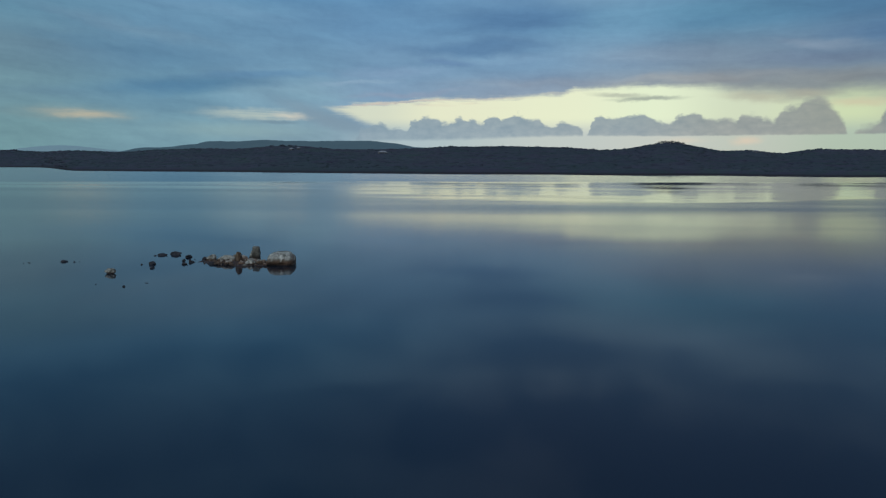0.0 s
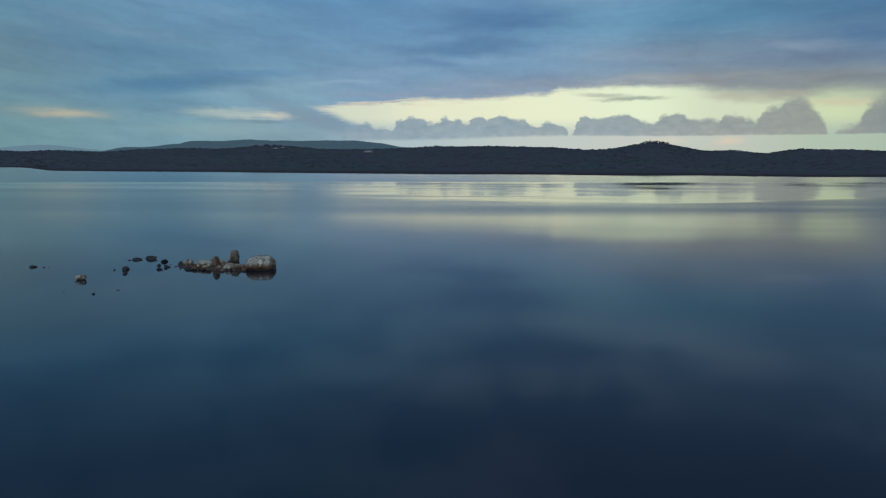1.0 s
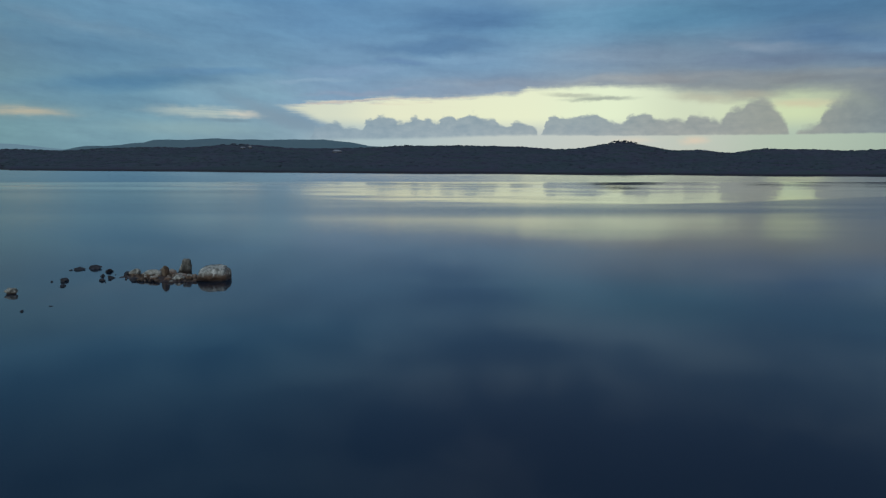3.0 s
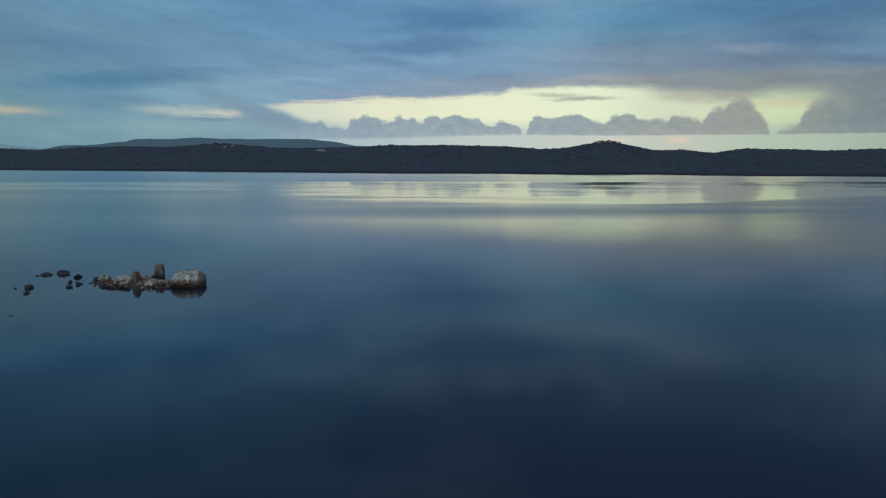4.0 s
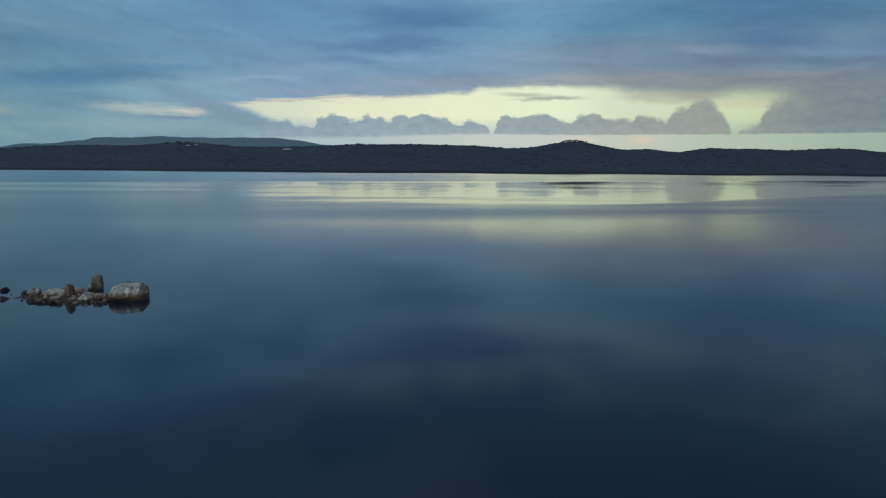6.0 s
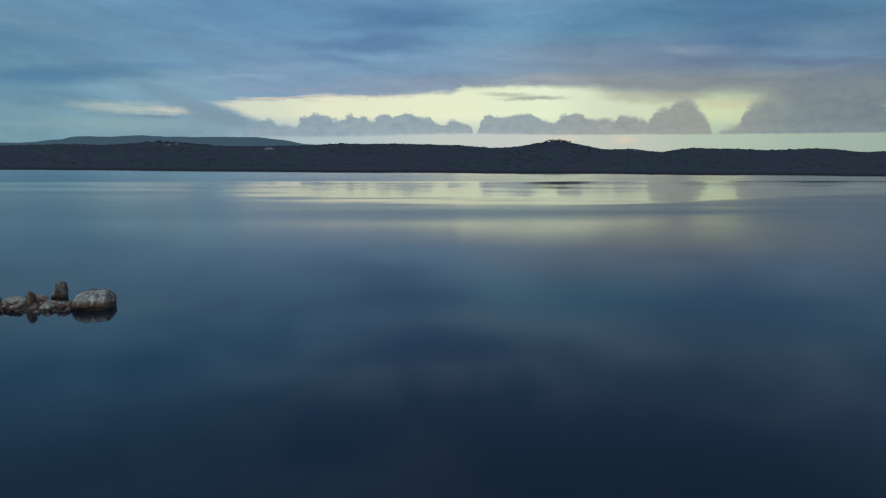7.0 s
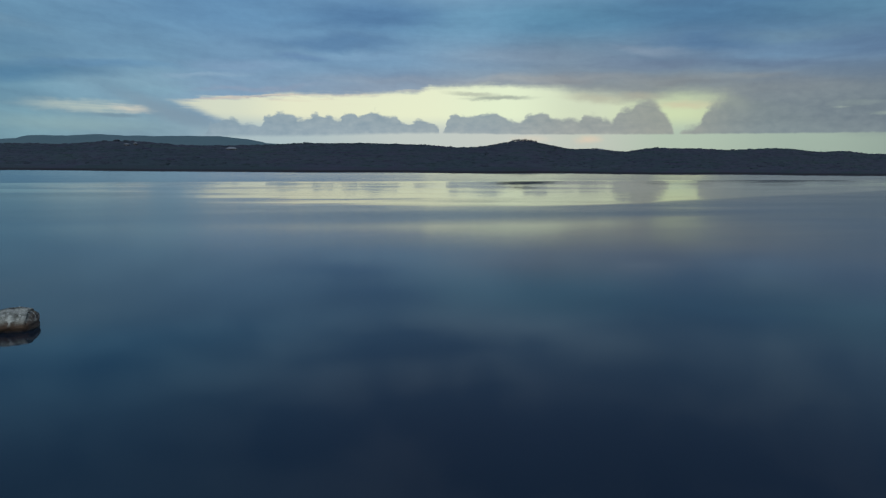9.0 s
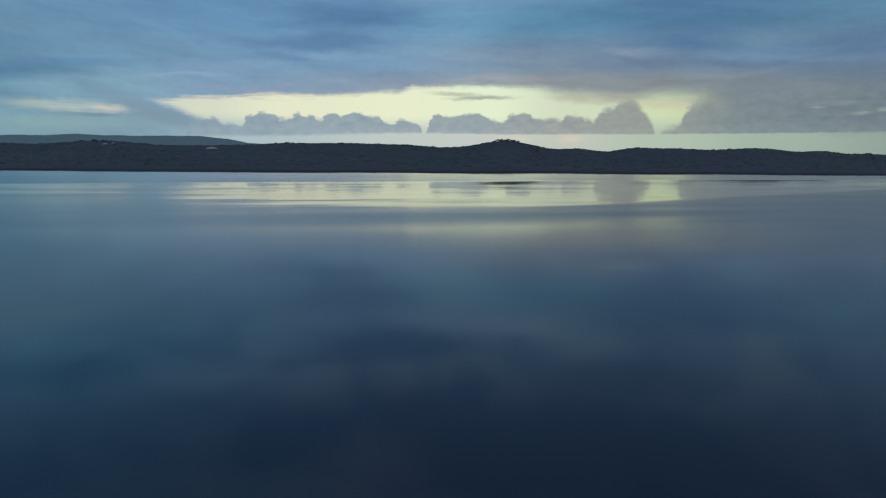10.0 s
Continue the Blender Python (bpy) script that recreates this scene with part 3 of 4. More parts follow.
def sheet(name, verts, faces, mat, smooth=False):
    """A mesh from arrays."""
    mesh = bpy.data.meshes.new(name)
    mesh.from_pydata([tuple(v) for v in verts.tolist()], [], [tuple(f) for f in faces.tolist()])
    mesh.materials.append(mat)
    if smooth:
        mesh.polygons.foreach_set("use_smooth", np.ones(len(mesh.polygons), dtype=bool))
    mesh.update()
    return new(name, mesh)


def grid_faces(n, m):
    i = np.arange(n - 1)[:, None] * m + np.arange(m - 1)[None, :]
    return np.stack((i, i + m, i + m + 1, i + 1), axis=-1).reshape(-1, 4)


def smooth(x, low, high):
    u = np.clip((x - low) / (high - low), 0, 1)
    return u * u * (3 - 2 * u)


def wavy(x, seed, scale):
    """Smooth random values in -1..1 along an array."""
    return np.array([noise.noise((v / scale, seed * 7.3, 1.7)) for v in np.ravel(x)]).reshape(np.shape(x))


def ico(sub):
    bm = bmesh.new()
    bmesh.ops.create_icosphere(bm, subdivisions=sub, radius=1)
    v = np.array([p.co[:] for p in bm.verts])
    f = np.array([[p.index for p in q.verts] for q in bm.faces])
    bm.free()
    return v, f


# ---- water ----
rings = np.concatenate(([0.0], np.geomspace(8, 4700, 60)))
turns = np.linspace(0, 2 * np.pi, 97)[:-1]
wv = [(0, 30, 0)]
wf = []
for k, r in enumerate(rings[1:]):
    wv += [(r * math.sin(a), 30 + r * math.cos(a), 0) for a in turns]
    for j in range(96):
        j2 = (j + 1) % 96
        if k == 0:
            wf.append((0, 1 + j2, 1 + j))
        else:
            a, b = 1 + (k - 1) * 96, 1 + k * 96
            wf += [(a + j, a + j2, b + j2), (a + j, b + j2, b + j)]
water = sheet("water", np.array(wv, float), np.array(wf), WATER)
tagged(water, "still dark blue lake reflecting the dusk clouds", "lake", kind="structure")


# ---- far shore: a low wooded ridge ----
HILLS = (3.0, 10.9, 6.4, 8.1, 8.6, 6.3, 9.4, 9.6, 11.0, 9.2, 13.0, 13.1, 10.0, 10.1, 10.6, 10.9, 13.5, 12.4, 13.6, 12.6, 13.0, 9.9, 11.5, 18.3, 15.6, 8.3, 13.3, 6.0, 14.4, 11.1, 13.0, 10.5, 12.3, 13.5, 13.3, 8.7, 13.4, 8.6, 8.9, 12.9)   # crest above ten metres, every forty metres of the ridge


def shore(s):
    """Distance ahead of the waterline along the bearing s = x / y."""
    line = 716 - 95 * s + 30 * smooth(s, -0.1, -0.35) + 340 * smooth(s, -0.545, -0.600)
    bays = 34 * (smooth(s, 0.05, 0.13) * smooth(s, 0.23, 0.15) + smooth(s, 0.28, 0.37) * smooth(s, 0.50, 0.40) + smooth(s, 0.60, 0.69) * smooth(s, 0.82, 0.73))
    return line + bays + 7 * wavy(s, 1, 0.08) + 3.5 * wavy(s, 2, 0.021)


def crest(s):
    return 716 - 95 * s + 30 * smooth(s, -0.1, -0.35) + 340 * smooth(s, -0.44, -0.68) + 480 + 40 * wavy(s, 3, 0.3)


def crest_height(s):
    x = s * 900
    h = 10 + sum(c * np.exp(-((x - (-630 + 40 * k)) / 27) ** 2 / 2) for k, c in enumerate(HILLS))
    h = np.where(x < -615, 23.5, np.where(x > 905, 25, h))
    return 12 + (h - 12) * crest(s) / 900


def land(s, u):
    """Height of the ground; u runs from the waterline (0) to the crest (1) and beyond."""
    slope = 0.16 * smooth(u, 0, 0.06) + 0.30 * smooth(u, 0.03, 0.45) + 0.54 * smooth(u, 0.35, 1.0)
    return -0.6 + (crest_height(s) + 0.6) * slope * (1 - 0.45 * smooth(u, 1.0, 2.6))


S = np.linspace(-0.85, 1.25, 760)
U = np.concatenate((np.linspace(-0.03, 1.25, 90), np.linspace(1.32, 2.4, 10)))
ys, yc, = shore(S)[:, None], crest(S)[:, None]
Y = ys + (yc - ys) * U[None, :]
X = S[:, None] * Y
hs = np.array([land(S, u) for u in U]).T
rumple = np.array([noise.noise((x * 0.12, y * 0.12, 3.1)) + 0.6 * noise.noise((x * 0.3, y * 0.3, 8.1)) for x, y in zip(X.ravel(), Y.ravel())]).reshape(X.shape)
Z = hs + 1.2 * rumple * smooth(U, 0.03, 0.10)[None, :]
Z[:, 0] = -2.0
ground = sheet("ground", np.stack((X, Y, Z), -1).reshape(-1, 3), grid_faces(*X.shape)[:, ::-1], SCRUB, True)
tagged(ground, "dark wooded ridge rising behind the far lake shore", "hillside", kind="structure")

# scrub crowns over the ridge, thicker towards the crest
rng = np.random.default_rng(4)
cv, cf = ico(2)
shapes = []
for k in range(6):
    d = np.array([1 + 0.28 * noise.noise(Vector(v) * 1.6 + Vector((k * 9.1, 0, 0))) + 0.22 * noise.noise(Vector(v) * 3.7 + Vector((0, k * 5.3, 0))) for v in cv])
    shapes.append(cv * d[:, None] * (1, 1, 0.5))


# cleared ground below each house: x, y, half width
CLEARINGS = ((-95.0, 1063, 11), (-246.4, 1096, 6), (-238.0, 1110, 5), (502.7, 1088, 10))


def crowns(name, count, s_range, u_range, r_range, label, power=1.0, flat_by=1.0, lift=0.0):
    s = rng.uniform(*s_range, count)
    u = u_range[0] + (u_range[1] - u_range[0]) * rng.uniform(0, 1, count) ** power
    sh, cr = shore(s), crest(s)
    y = sh + (cr - sh) * u
    x = s * y
    r = rng.uniform(0, 1, count) ** 2 * (r_range[1] - r_range[0]) + r_range[0]
    z = land(s, u) + r * lift
    pitch = (land(s, u + 0.01) - land(s, u - 0.01)) / (0.02 * (cr - sh))
    clear_of = np.ones(count, dtype=bool)
    for hx, hy, reach in CLEARINGS:
        clear_of &= (np.abs(x - hx * y / hy) > reach) | (y > hy + 5) | (y < hy - 90)
    x, y, z, r, pitch = x[clear_of], y[clear_of], z[clear_of], r[clear_of], pitch[clear_of]
    count = len(x)
    verts, faces = [], []
    for i in range(count):
        a = rng.uniform(0, 6.283)
        c, n = math.cos(a), math.sin(a)
        v = shapes[i % 6] * r[i]
        north = v[:, 0] * n + v[:, 1] * c
        verts.append(np.stack((v[:, 0] * c - v[:, 1] * n + x[i], north + y[i], v[:, 2] * flat_by * rng.uniform(0.8, 1.25) + z[i] + pitch[i] * north), -1))
        faces.append(cf + i * len(cv))
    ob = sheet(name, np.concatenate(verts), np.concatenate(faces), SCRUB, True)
    return tagged(ob, label, "scrub", kind="stuff")


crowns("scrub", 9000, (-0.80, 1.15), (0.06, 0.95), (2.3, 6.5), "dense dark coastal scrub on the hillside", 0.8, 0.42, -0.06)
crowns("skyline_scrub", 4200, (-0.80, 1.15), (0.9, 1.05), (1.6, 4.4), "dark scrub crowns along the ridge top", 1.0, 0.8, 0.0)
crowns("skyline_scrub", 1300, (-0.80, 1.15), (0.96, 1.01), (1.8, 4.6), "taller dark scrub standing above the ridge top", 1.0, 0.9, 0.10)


# ---- rocks in the shallows ----
def rock_mesh(seed, w, d, h, sub=3, facets=9, rough=0.18, sink=0.3, lean=0.0, box=2.0):
    """A weathered stone, w wide, d deep and h above the water, standing at the origin; its foot lies under water.
    box: 2 is round, more is blockier."""
    v, f = ico(sub)
    r = random.Random(seed)
    p = np.abs(v) ** box
    v = v / (p.sum(axis=1) ** (1 / box))[:, None]
    for _ in range(facets):                    # flat joint faces
        n = np.array([r.gauss(0, 1), r.gauss(0, 1), r.gauss(0, 0.7) + 0.25])
        n /= np.linalg.norm(n)
        cut = r.uniform(0.62, 0.9) if facets < 8 else r.uniform(0.48, 0.78)
        over = np.maximum(v @ n - cut, 0)
        v = v - 0.85 * over[:, None] * n
    o = Vector((r.uniform(-50, 50), r.uniform(-50, 50), r.uniform(-50, 50)))
    k = []
    for q in v:
        q = Vector(q)
        k.append(1 + rough * (1.0 * noise.noise(q * 1.3 + o) + 0.5 * noise.noise(q * 2.9 + o) + 0.25 * noise.noise(q * 6.5 + o)
                              + (0.12 * noise.noise(q * 14 + o) if sub > 3 else 0)))
    v = v * np.array(k)[:, None]
    lo, hi = v.min(axis=0), v.max(axis=0)
    v = (v - (lo + hi) / 2) / (hi - lo)
    z = (v[:, 2] + 0.5) * (h + sink) - sink
    x = v[:, 0] * w + lean * z
    bm = bmesh.new()
    vs = [bm.verts.new(q) for q in np.stack((x, v[:, 1] * d, z), -1).tolist()]
    for q in f:
        bm.faces.new([vs[i] for i in q]).smooth = sub > 3
    return bm


def rock(seed, x, y, w, d, h, label, turn=0.0, mat=None, z=0.0, **more):
    ob = part("rock", rock_mesh(seed, w, d, h, **more), mat or GRANITE)
    ob.matrix_basis = pose(x, y, z, 0, 0, turn)
    return tagged(ob, label, "rock", "rocks in the lake")


# great boulder with its split top
big = rock_mesh(11, 3.5, 3.7, 1.47, sub=6, facets=0, rough=0.08, sink=0.9, box=3.3)
for q in big.verts:
    c = q.co
    # rounded shoulders, the front bulging over a narrower foot
    if c.z > 0.0:
        c.z -= 0.26 * smooth(-c.y, -1.0, 1.8) * min(1.0, c.z / 0.6) + 0.08 * smooth(-c.x, 0.6, 1.75) * min(1.0, c.z / 0.8)
    c.y += 0.10 * math.exp(-(c.z / 0.25) ** 2) * smooth(-c.y, 0.5, 1.5)
    # the crack along the top and down one end, and the lower block behind it
    line = c.y - (0.55 + 0.25 * math.sin(c.x * 1.7) + 0.3 * noise.noise((c.x * 1.6, 4.0, 0.0)) - 0.35 * smooth(c.x, 0.6, 1.4))
    if c.z > 0.7:
        c.z -= 0.36 * math.exp(-(line / 0.085) ** 2) + 0.05 * smooth(line, 0.0, 0.1)
        second = c.y - (1.05 + 0.2 * noise.noise((c.x * 2.0, 9.0, 0.0)))
        c.z -= 0.22 * math.exp(-(second / 0.06) ** 2)
    if c.z > -0.1:
        end = c.x - (1.22 + 0.12 * noise.noise((c.z * 2.0, c.y, 2.0)))
        c.x -= 0.20 * math.exp(-(end / 0.06) ** 2) * smooth(c.z, -0.1, 0.3)
        if end > 0.0:
            c.z -= 0.10 * smooth(c.z, 0.4, 0.9)
            c.x -= 0.08
    c += 0.035 * Vector((noise.noise(c * 2.5), noise.noise(c * 2.5 + Vector((9, 0, 0))), noise.noise(c * 2.5 + Vector((0, 9, 0)))))
boulder = part("boulder", big, SPLIT_GRANITE)
boulder.matrix_basis = pose(-19.08, 78.40, 0, 0, 0, 8)
tagged(boulder, "large pale granite boulder with a dark split top and rusty foot", "boulder")

# standing stones
rock(21, -23.12, 82.2, 0.95, 0.95, 1.60, "upright grey standing stone with pale streaks and a flat top", 8, mat=GREY_STONE, sub=5, facets=0, rough=0.06, box=5.0, lean=-0.03)
rock(22, -23.52, 82.1, 1.25, 0.9, 1.30, "dark shoulder stone leaning on the standing stone", 8, sub=4, mat=GREY_STONE, lean=0.42, box=2.6, facets=3)
rock(23, -24.25, 78.6, 0.80, 0.7, 1.38, "narrow rust-brown standing stone beside its reflection", 0, mat=RUST_STONE, sub=5, facets=0, rough=0.10, box=2.7)
# stones of the main heap
rock(24, -25.9, 79.4, 2.1, 1.7, 0.85, "broad pale rounded stone on the heap", 15, mat=PALE_STONE, sub=4, facets=4, rough=0.12)
rock(25, -28.45, 81.0, 1.35, 1.1, 0.75, "pale overhanging stone at the end of the heap", -10, mat=PALE_STONE, sub=4, lean=0.25)
rock(26, -29.1, 80.9, 0.7, 0.6, 0.45, "dark wet stone under the overhang", 20, mat=DARK_ROCK)
rock(27, -22.7, 78.6, 1.5, 1.2, 0.6, "brown rounded stone in the heap", 20, sub=4, facets=4)
rock(28, -21.7, 78.2, 0.9, 0.8, 0.6, "small pale stone in the heap", 40, mat=PALE_STONE)
rock(29, -24.6, 81.4, 1.3, 1.1, 0.6, "low brown stone behind the heap", 5)
rock(30, -22.55, 77.5, 1.25, 0.9, 0.58, "domed pale stone at the front of the heap", 12, mat=PALE_STONE, sub=4, facets=5, rough=0.16)
rock(31, -21.45, 77.6, 0.8, 0.7, 0.50, "blunt brown stone at the front of the heap", -20, mat=RUST_STONE, sub=4, facets=6)
rock(32, -22.85, 76.1, 0.7, 0.5, 0.26, "flat pale stone at the water's edge", 5, mat=PALE_STONE, facets=8)
rock(33, -27.1, 77.6, 1.1, 0.8, 0.30, "low dark slab at the heap's shallow end", 10, mat=DARK_ROCK, facets=8)
rock(34, -25.3, 80.6, 1.5, 1.0, 0.75, "dark wedge of stone behind the narrow one", -8, mat=RUST_STONE, sub=4, facets=8, rough=0.2)
rock(36, -23.6, 77.4, 0.9, 0.8, 0.42, "brown stone with a pale crown on the shoal", 30, sub=4, facets=7, rough=0.2)
rock(37, -24.4, 76.6, 0.7, 0.5, 0.30, "small rust-brown slab at the water's edge", 60, mat=RUST_STONE, facets=9)
rock(38, -25.2, 77.6, 0.8, 0.6, 0.34, "brown stone below the narrow standing stone", 10, mat=RUST_STONE, facets=9)
rock(39, -26.3, 77.4, 0.75, 0.5, 0.28, "small pale slab at the water's edge", 25, mat=PALE_STONE, facets=9)
rock(35, -20.75, 77.9, 0.9, 0.7, 0.24, "low brown slab beside the great boulder", 15, mat=RUST_STONE, facets=8)

# gravel shoal that carries the heap
gx, gy = np.meshgrid(np.linspace(-30.2, -19.6, 90), np.linspace(75.2, 83.6, 70), indexing="ij")
mid = 78.9 + 0.18 * (-24.5 - gx)
fall = 1 - ((gx + 24.6) / 4.9) ** 2 - ((gy - mid) / (2.5 + 0.5 * wavy(gx, 5, 2.0))) ** 2
grit = np.array([noise.noise((x * 1.4, y * 1.4, 0.3)) * 0.18 + noise.noise((x * 4, y * 4, 1.3)) * 0.07 for x, y in zip(gx.ravel(), gy.ravel())]).reshape(gx.shape)
gz = np.clip(fall, -0.8, 1) * 0.38 + 1.5 * grit - 0.14
shoal = sheet("shoal", np.stack((gx, gy, gz), -1).reshape(-1, 3), grid_faces(90, 70), SHOAL, True)
tagged(shoal, "low shoal of rust-brown gravel and stones", "shoal", kind="structure")

pick = random.Random(8)
HEAP_LABELS = ("small pale stone on the gravel shoal", "small rust-brown stone on the gravel shoal")
HEAP_STONES = (GRANITE, RUST_STONE)
for k in range(150):
    a, q = pick.uniform(-3.7, 4.2), pick.uniform(-1, 1)
    reach = 2.4 * math.sqrt(max(0.05, 1 - (a / 4.9) ** 2))
    x, y = -24.6 + a, 78.9 - 0.18 * a + q * reach
    size = (pick.uniform(0.35, 0.75) if k < 55 else pick.uniform(0.16, 0.40)) * (1.0 if q < 0.2 else 0.8)
    sort = pick.choice((0, 1, 1))
    rock(100 + k, x, y, size, size * pick.uniform(0.7, 1.0), size * pick.uniform(0.30, 0.52), HEAP_LABELS[sort], pick.uniform(0, 360), mat=HEAP_STONES[sort],
         z=0.32 * max(0.0, 1 - (a / 4.9) ** 2 - (q * 0.9) ** 2), sub=3 if size > 0.3 else 2, facets=14, rough=0.42)

# scattered stones off the end of the heap: x, y, width, height, pale
SCATTER = ((-34.7, 76.5, 0.40, 0.22, 0), (-33.6, 76.9, 0.80, 0.50, 0), (-32.3, 74.0, 0.85, 0.30, 0), (-35.5, 84.3, 1.45, 0.42, 0),
           (-34.0, 85.0, 1.35, 0.62, 0), (-31.6, 82.8, 0.85, 0.50, 0), (-31.0, 79.8, 0.75, 0.38, 0), (-29.9, 77.0, 0.85, 0.40, 0),
           (-29.5, 78.5, 0.90, 0.45, 0), (-30.0, 80.6, 0.22, 0.12, 0), (-29.1, 75.9, 0.26, 0.10, 0), (-48.7, 76.9, 0.25, 0.08, 0),
           (-48.2, 77.3, 0.35, 0.10, 0), (-44.8, 78.4, 0.85, 0.36, 0), (-43.4, 78.2, 0.36, 0.16, 0), (-42.9, 78.4, 0.18, 0.08, 0),
           (-35.3, 70.4, 1.15, 0.66, 1), (-33.5, 63.8, 0.28, 0.08, 0), (-30.2, 62.7, 0.46, 0.20, 0), (-28.9, 64.7, 0.46, 0.09, 0),
           (-36.2, 83.9, 0.50, 0.16, 0), (-34.6, 85.3, 0.6, 0.35, 0))
for k, (x, y, wide, high, pale) in enumerate(SCATTER):
    rock(300 + k, x - 0.4, y + 0.5, wide, wide * 0.8, high * (0.85 if pale else 0.68), "pale lone stone with a dark wet foot in calm water" if pale else "low dark wet stone breaking the water",
         (k * 47) % 360, mat=PALE_STONE if pale else DARK_ROCK, sub=3, rough=0.30 if pale else 0.42)


# ---- far ranges behind the ridge ----
def far_range(name, y0, x_span, profile, depth, mat, label):
    xs = np.linspace(*x_span, 420)
    us = np.linspace(0, 1, 12)
    h = profile(xs) + 1.6 * wavy(xs, 9, 60) + 0.9 * wavy(xs, 10, 17)
    rise = np.sin(np.clip(us * 1.35, 0, 1.35) / 1.35 * 2.1)
    X = np.repeat(xs[:, None], 12, 1)
    Yf = y0 + (us[None, :] - 0.75) * depth + 0 * X
    Z = np.maximum(h[:, None] * np.minimum(rise, 1.0)[None, :], 0) - 1.0
    ob = sheet(name, np.stack((X, Yf, Z), -1).reshape(-1, 3), grid_faces(420, 12)[:, ::-1], mat, True)
    return tagged(ob, label, "hills", kind="structure")


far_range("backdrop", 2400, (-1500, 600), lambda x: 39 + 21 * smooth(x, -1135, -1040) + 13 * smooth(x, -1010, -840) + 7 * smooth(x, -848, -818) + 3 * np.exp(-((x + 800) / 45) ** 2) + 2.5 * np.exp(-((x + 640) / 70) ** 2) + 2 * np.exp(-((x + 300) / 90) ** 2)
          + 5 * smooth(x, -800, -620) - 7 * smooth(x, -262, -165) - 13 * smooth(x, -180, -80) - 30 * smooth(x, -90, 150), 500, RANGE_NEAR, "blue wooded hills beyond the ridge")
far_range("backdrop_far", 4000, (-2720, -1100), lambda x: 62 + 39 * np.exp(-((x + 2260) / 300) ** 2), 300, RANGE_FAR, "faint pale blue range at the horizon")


# ---- mud bars off the shore ----
def mud_bar(s0, s1, gap, wide, seed):
    s = np.linspace(s0, s1, 90)
    e = np.sqrt(np.clip(1 - ((s - (s0 + s1) / 2) / ((s1 - s0) / 2)) ** 2, 0, 1))
    y = 716 - 95 * s + 30 * smooth(s, -0.1, -0.35) + gap + 4 * wavy(s, seed, 0.05)
    half = wide * e * (1 + 0.5 * wavy(s, seed + 1, 0.02))
    v = np.linspace(-1, 1, 9)
    Yb = y[:, None] + half[:, None] * v[None, :]
    Zb = 0.20 * e[:, None] * (1 - v[None, :] ** 2) - 0.06
    ob = sheet("mud_bar", np.stack((s[:, None] * Yb, Yb, Zb), -1).reshape(-1, 3), grid_faces(90, 9)[:, ::-1], MUD, True)
    return tagged(ob, "low dark mud bar along the far shore", "mud bar", kind="structure")


for bar in ((0.06, 0.20, -6, 9, 11), (0.31, 0.50, -4, 9, 13), (0.60, 0.82, -4, 9, 15), (-0.562, -0.40, -22, 9, 17), (-0.35, -0.05, -10, 7, 19)):
    mud_bar(*bar)


# ---- houses on the ridge ----
def box(bm, x0, x1, y0, y1, z0, z1):
    v = [bm.verts.new(q) for q in ((x0, y0, z0), (x1, y0, z0), (x1, y1, z0), (x0, y1, z0), (x0, y0, z1), (x1, y0, z1), (x1, y1, z1), (x0, y1, z1))]
    for q in ((3, 2, 1, 0), (4, 5, 6, 7), (0, 1, 5, 4), (1, 2, 6, 5), (2, 3, 7, 6), (3, 0, 4, 7)):
        bm.faces.new([v[i] for i in q])


def house(x, y, wide, deep, eaves, ridge, turn, label, windows=4, raise_by=0.6):
    base = float(land(np.array([x / y]), (y - shore(np.array([x / y]))[0]) / (crest(np.array([x / y])) - shore(np.array([x / y])))[0])[0]) + raise_by
    ob = tagged(new("house"), label, "house", "houses on the ridge")
    ob.matrix_basis = pose(x, y, base, 0, 0, turn)
    bm = bmesh.new()
    box(bm, -wide / 2, wide / 2, -deep / 2, deep / 2, -3.5, eaves)
    part("wall", bm, RENDERED_WALL, ob)
    bm = bmesh.new()
    a, c, k = wide / 2 + 0.7, deep / 2 + 0.7, max(wide / 2 - deep / 2, wide * 0.18)
    low = [bm.verts.new(q) for q in ((-a, -c, eaves - 0.15), (a, -c, eaves - 0.15), (a, c, eaves - 0.15), (-a, c, eaves - 0.15))]
    mid = [bm.verts.new(q) for q in ((-a, -c, eaves + 0.05), (a, -c, eaves + 0.05), (a, c, eaves + 0.05), (-a, c, eaves + 0.05))]
    r0, r1 = bm.verts.new((-k, 0, ridge)), bm.verts.new((k, 0, ridge))
    bm.faces.new(low[::-1])
    for i in range(4):
        bm.faces.new((low[i], low[(i + 1) % 4], mid[(i + 1) % 4], mid[i]))
    bm.faces.new((mid[0], mid[1], r1, r0))
    bm.faces.new((mid[1], mid[2], r1))
    bm.faces.new((mid[2], mid[3], r0, r1))
    bm.faces.new((mid[3], mid[0], r0))
    part("roof", bm, ROOFING, ob, "pale metal hip roof")
    for i in range(windows):
        cx = (i + 0.5) / windows * wide - wide / 2
        bm = bmesh.new()
        for q in ((-0.75, 0.75, 0.55, 0.65), (-0.75, 0.75, 1.85, 1.95), (-0.75, -0.65, 0.65, 1.85), (0.65, 0.75, 0.65, 1.85)):
            box(bm, cx + q[0], cx + q[1], -deep / 2 - 0.06, -deep / 2, q[2], q[3])
        win = part("window", bm, FRAME, ob)
        bm = bmesh.new()
        box(bm, cx - 0.65, cx + 0.65, -deep / 2 - 0.02, -deep / 2 - 0.005, 0.65, 1.85)
        part("pane", bm, PANE, win)
    return ob


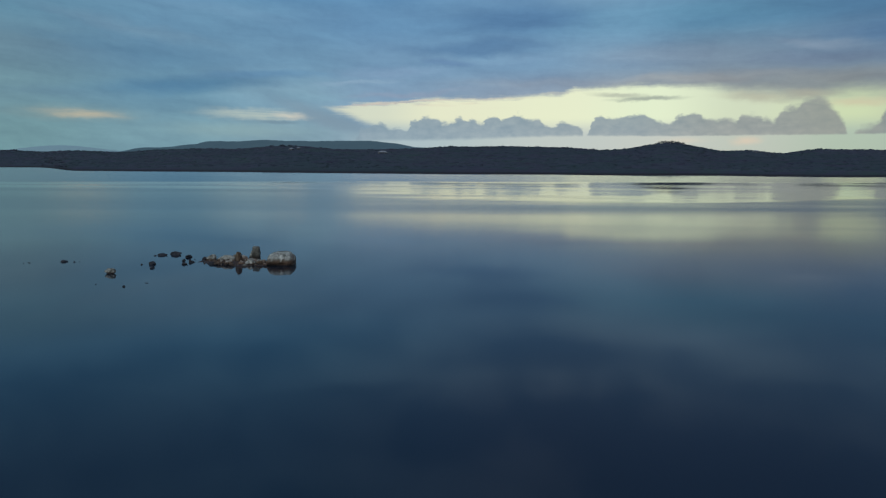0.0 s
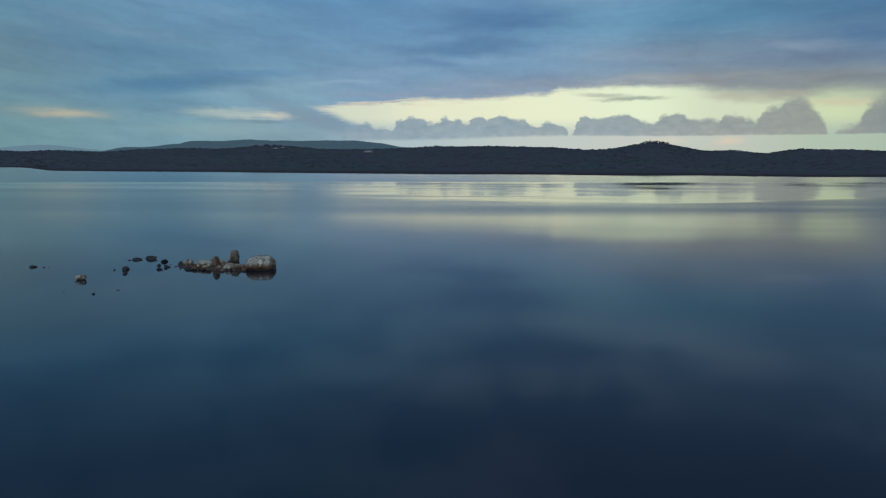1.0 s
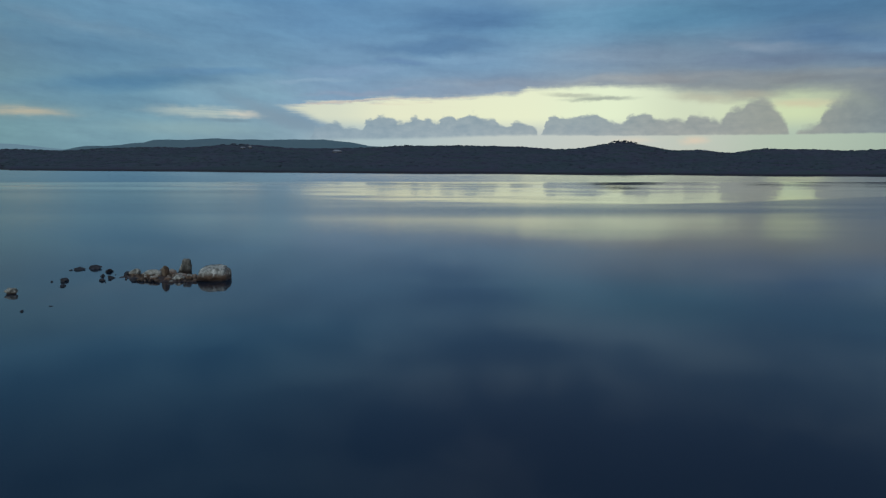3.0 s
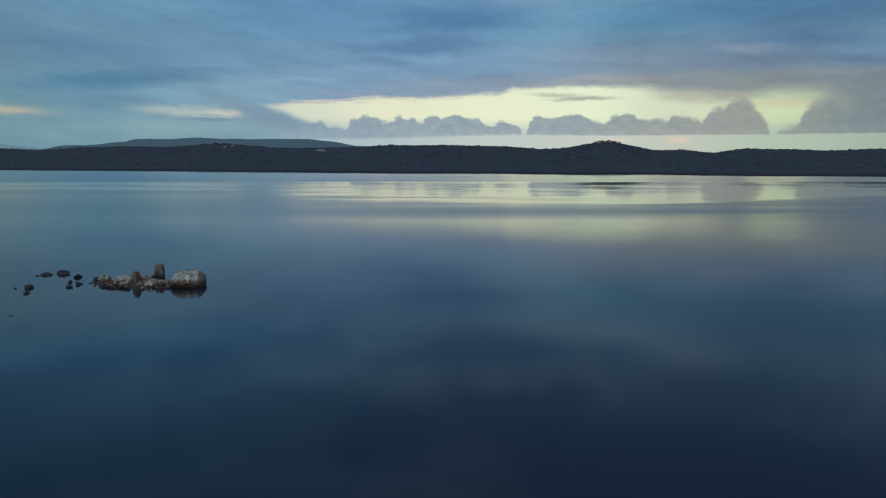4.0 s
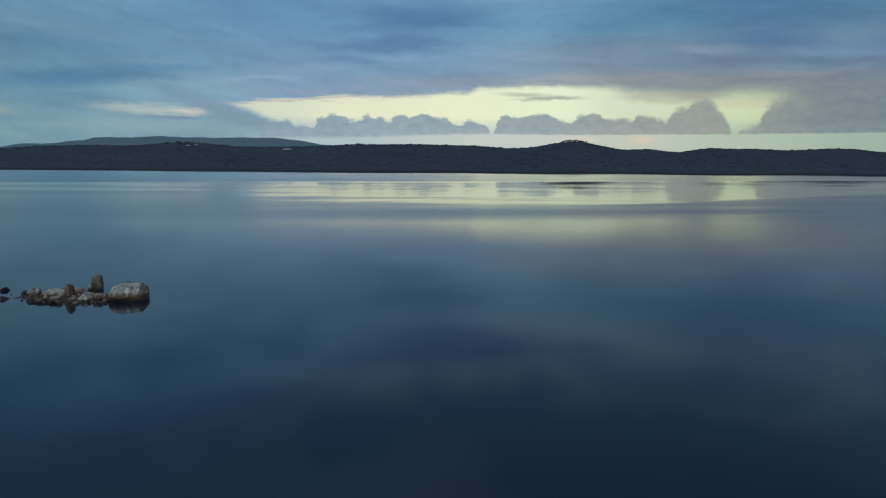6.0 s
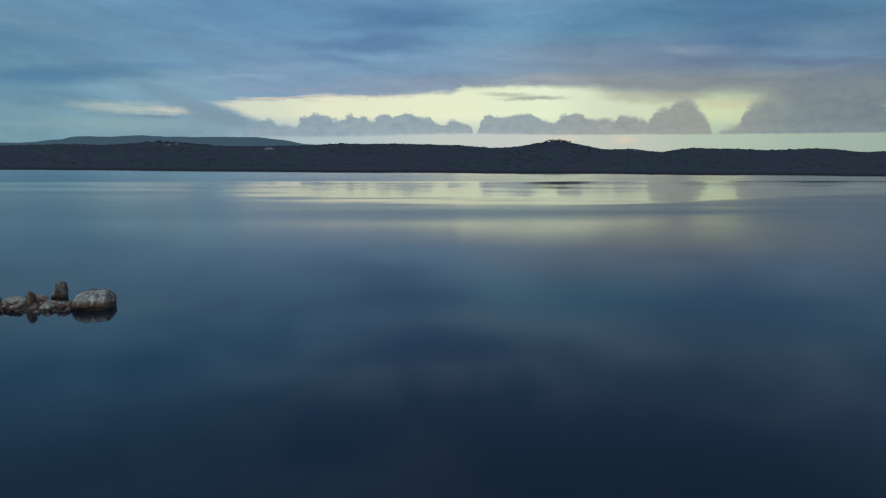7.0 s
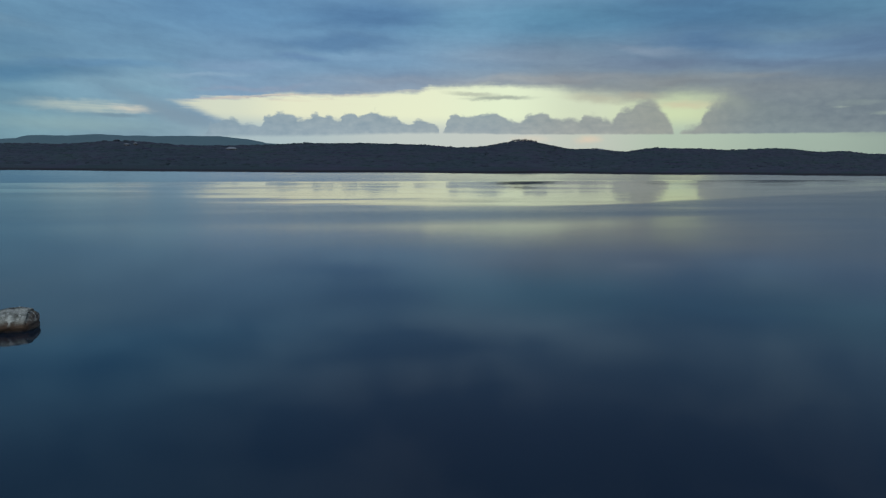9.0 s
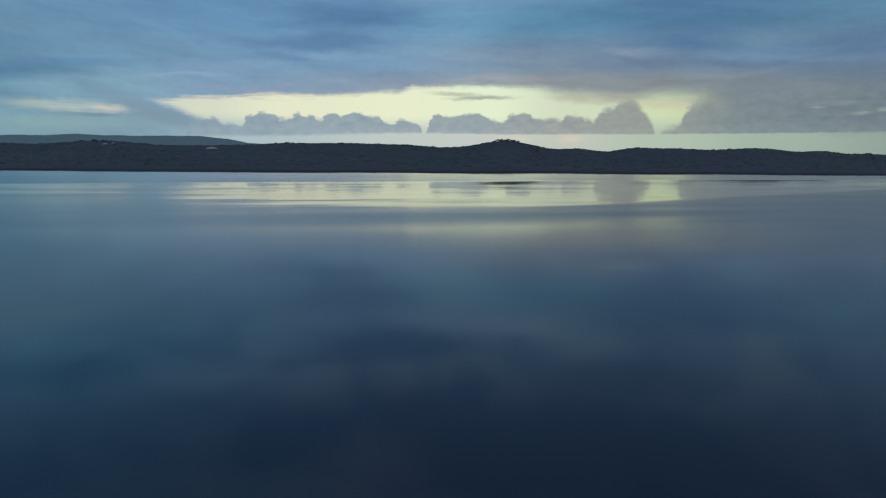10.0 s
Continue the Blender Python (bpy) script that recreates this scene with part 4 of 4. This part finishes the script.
house(-95.6, 1063, 14.8, 8.5, 2.4, 4.8, 4, "low house with a wide pale metal hip roof in the scrub", 4, -0.9)
house(-246.4, 1096, 6.2, 5, 2.5, 4.0, -8, "small pale house half hidden by trees", 2, -0.6)
house(-238.0, 1110, 4.5, 5, 2.5, 4.0, 10, "small pale-roofed house among dark trees", 2, -0.2)
house(502.7, 1088, 11.0, 7.5, 2.1, 3.5, -14, "low pale-roofed house below the ridge top", 3, -0.6)


# ---- single trees that stand out on the skyline ----
def tree(x, u, tall, wide, seed, label):
    r = random.Random(seed)
    s = np.array([x / 900])
    y = float(shore(s)[0] + (crest(s)[0] - shore(s)[0]) * u)
    x = float(s[0] * y)
    ob = tagged(new("tree"), label, "tree", "trees on the skyline")
    ob.matrix_basis = pose(x, y, float(land(s, u)[0]) - 0.3, 0, 0, r.uniform(0, 360))
    bm = bmesh.new()

    def limb(a, b, ra, rb):
        a, b = Vector(a), Vector(b)
        q = (b - a).to_track_quat("Z", "Y")
        lo = [bm.verts.new(a + q @ Vector((ra * math.cos(k), ra * math.sin(k), 0))) for k in (0, 1.05, 2.09, 3.14, 4.19, 5.24)]
        hi = [bm.verts.new(b + q @ Vector((rb * math.cos(k), rb * math.sin(k), 0))) for k in (0, 1.05, 2.09, 3.14, 4.19, 5.24)]
        for k in range(6):
            bm.faces.new((lo[k], lo[(k + 1) % 6], hi[(k + 1) % 6], hi[k]))

    fork = (r.uniform(-0.4, 0.4), r.uniform(-0.4, 0.4), tall * 0.45)
    limb((0, 0, 0), fork, 0.20, 0.13)
    tips = []
    for k in range(6):
        a = k * 1.05 + r.uniform(-0.4, 0.4)
        tip = (wide * 0.42 * math.cos(a) * r.uniform(0.5, 1.1), wide * 0.42 * math.sin(a) * r.uniform(0.5, 1.1), tall * r.uniform(0.50, 0.95))
        limb(fork, tip, 0.10, 0.04)
        tips.append(tip)
    part("trunk", bm, BARK, ob)
    bm = bmesh.new()
    v1, f1 = ico(1)
    for tip in tips:
        for _ in range(11):
            c = Vector(tip) + Vector((r.gauss(0, wide * 0.11), r.gauss(0, wide * 0.11), r.gauss(0, tall * 0.07)))
            size = r.uniform(0.40, 0.85) * wide / 5
            vs = [bm.verts.new(c + Vector(q) * size * (1 + 0.5 * noise.noise(Vector(q) * 2 + c))) for q in v1 * (1, 1, 0.7)]
            for q in f1:
                bm.faces.new([vs[i] for i in q])
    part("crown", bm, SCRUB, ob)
    return ob


for k, (x, tall, wide) in enumerate(((287, 5.6, 4.5), (291, 6.2, 5.0), (295, 6.5, 4.0), (300, 5.6, 5.5), (304, 6.6, 5.0), (309, 6.4, 6.0), (313, 6.0, 5.0), (318, 5.2, 4.5))):
    tree(x, 0.99, tall * 0.80, wide * 1.05, 40 + k, "open-crowned dark tree on the hilltop")
for k, (x, tall, wide) in enumerate(((-571, 6.5, 9), (-499, 6.0, 6), (-488, 4.5, 7), (10, 5.5, 7), (79, 5.0, 7), (55, 4.5, 6), (124, 4.6, 7), (198, 5.5, 7),
                                      (-215, 6.5, 8), (-228, 6, 6), (-204, 5.5, 7), (402, 4.8, 6), (500, 4.8, 7))):
    tree(x, 0.985, tall * 0.50, wide * 1.15, 60 + k, "dark spreading tree standing above the scrub")
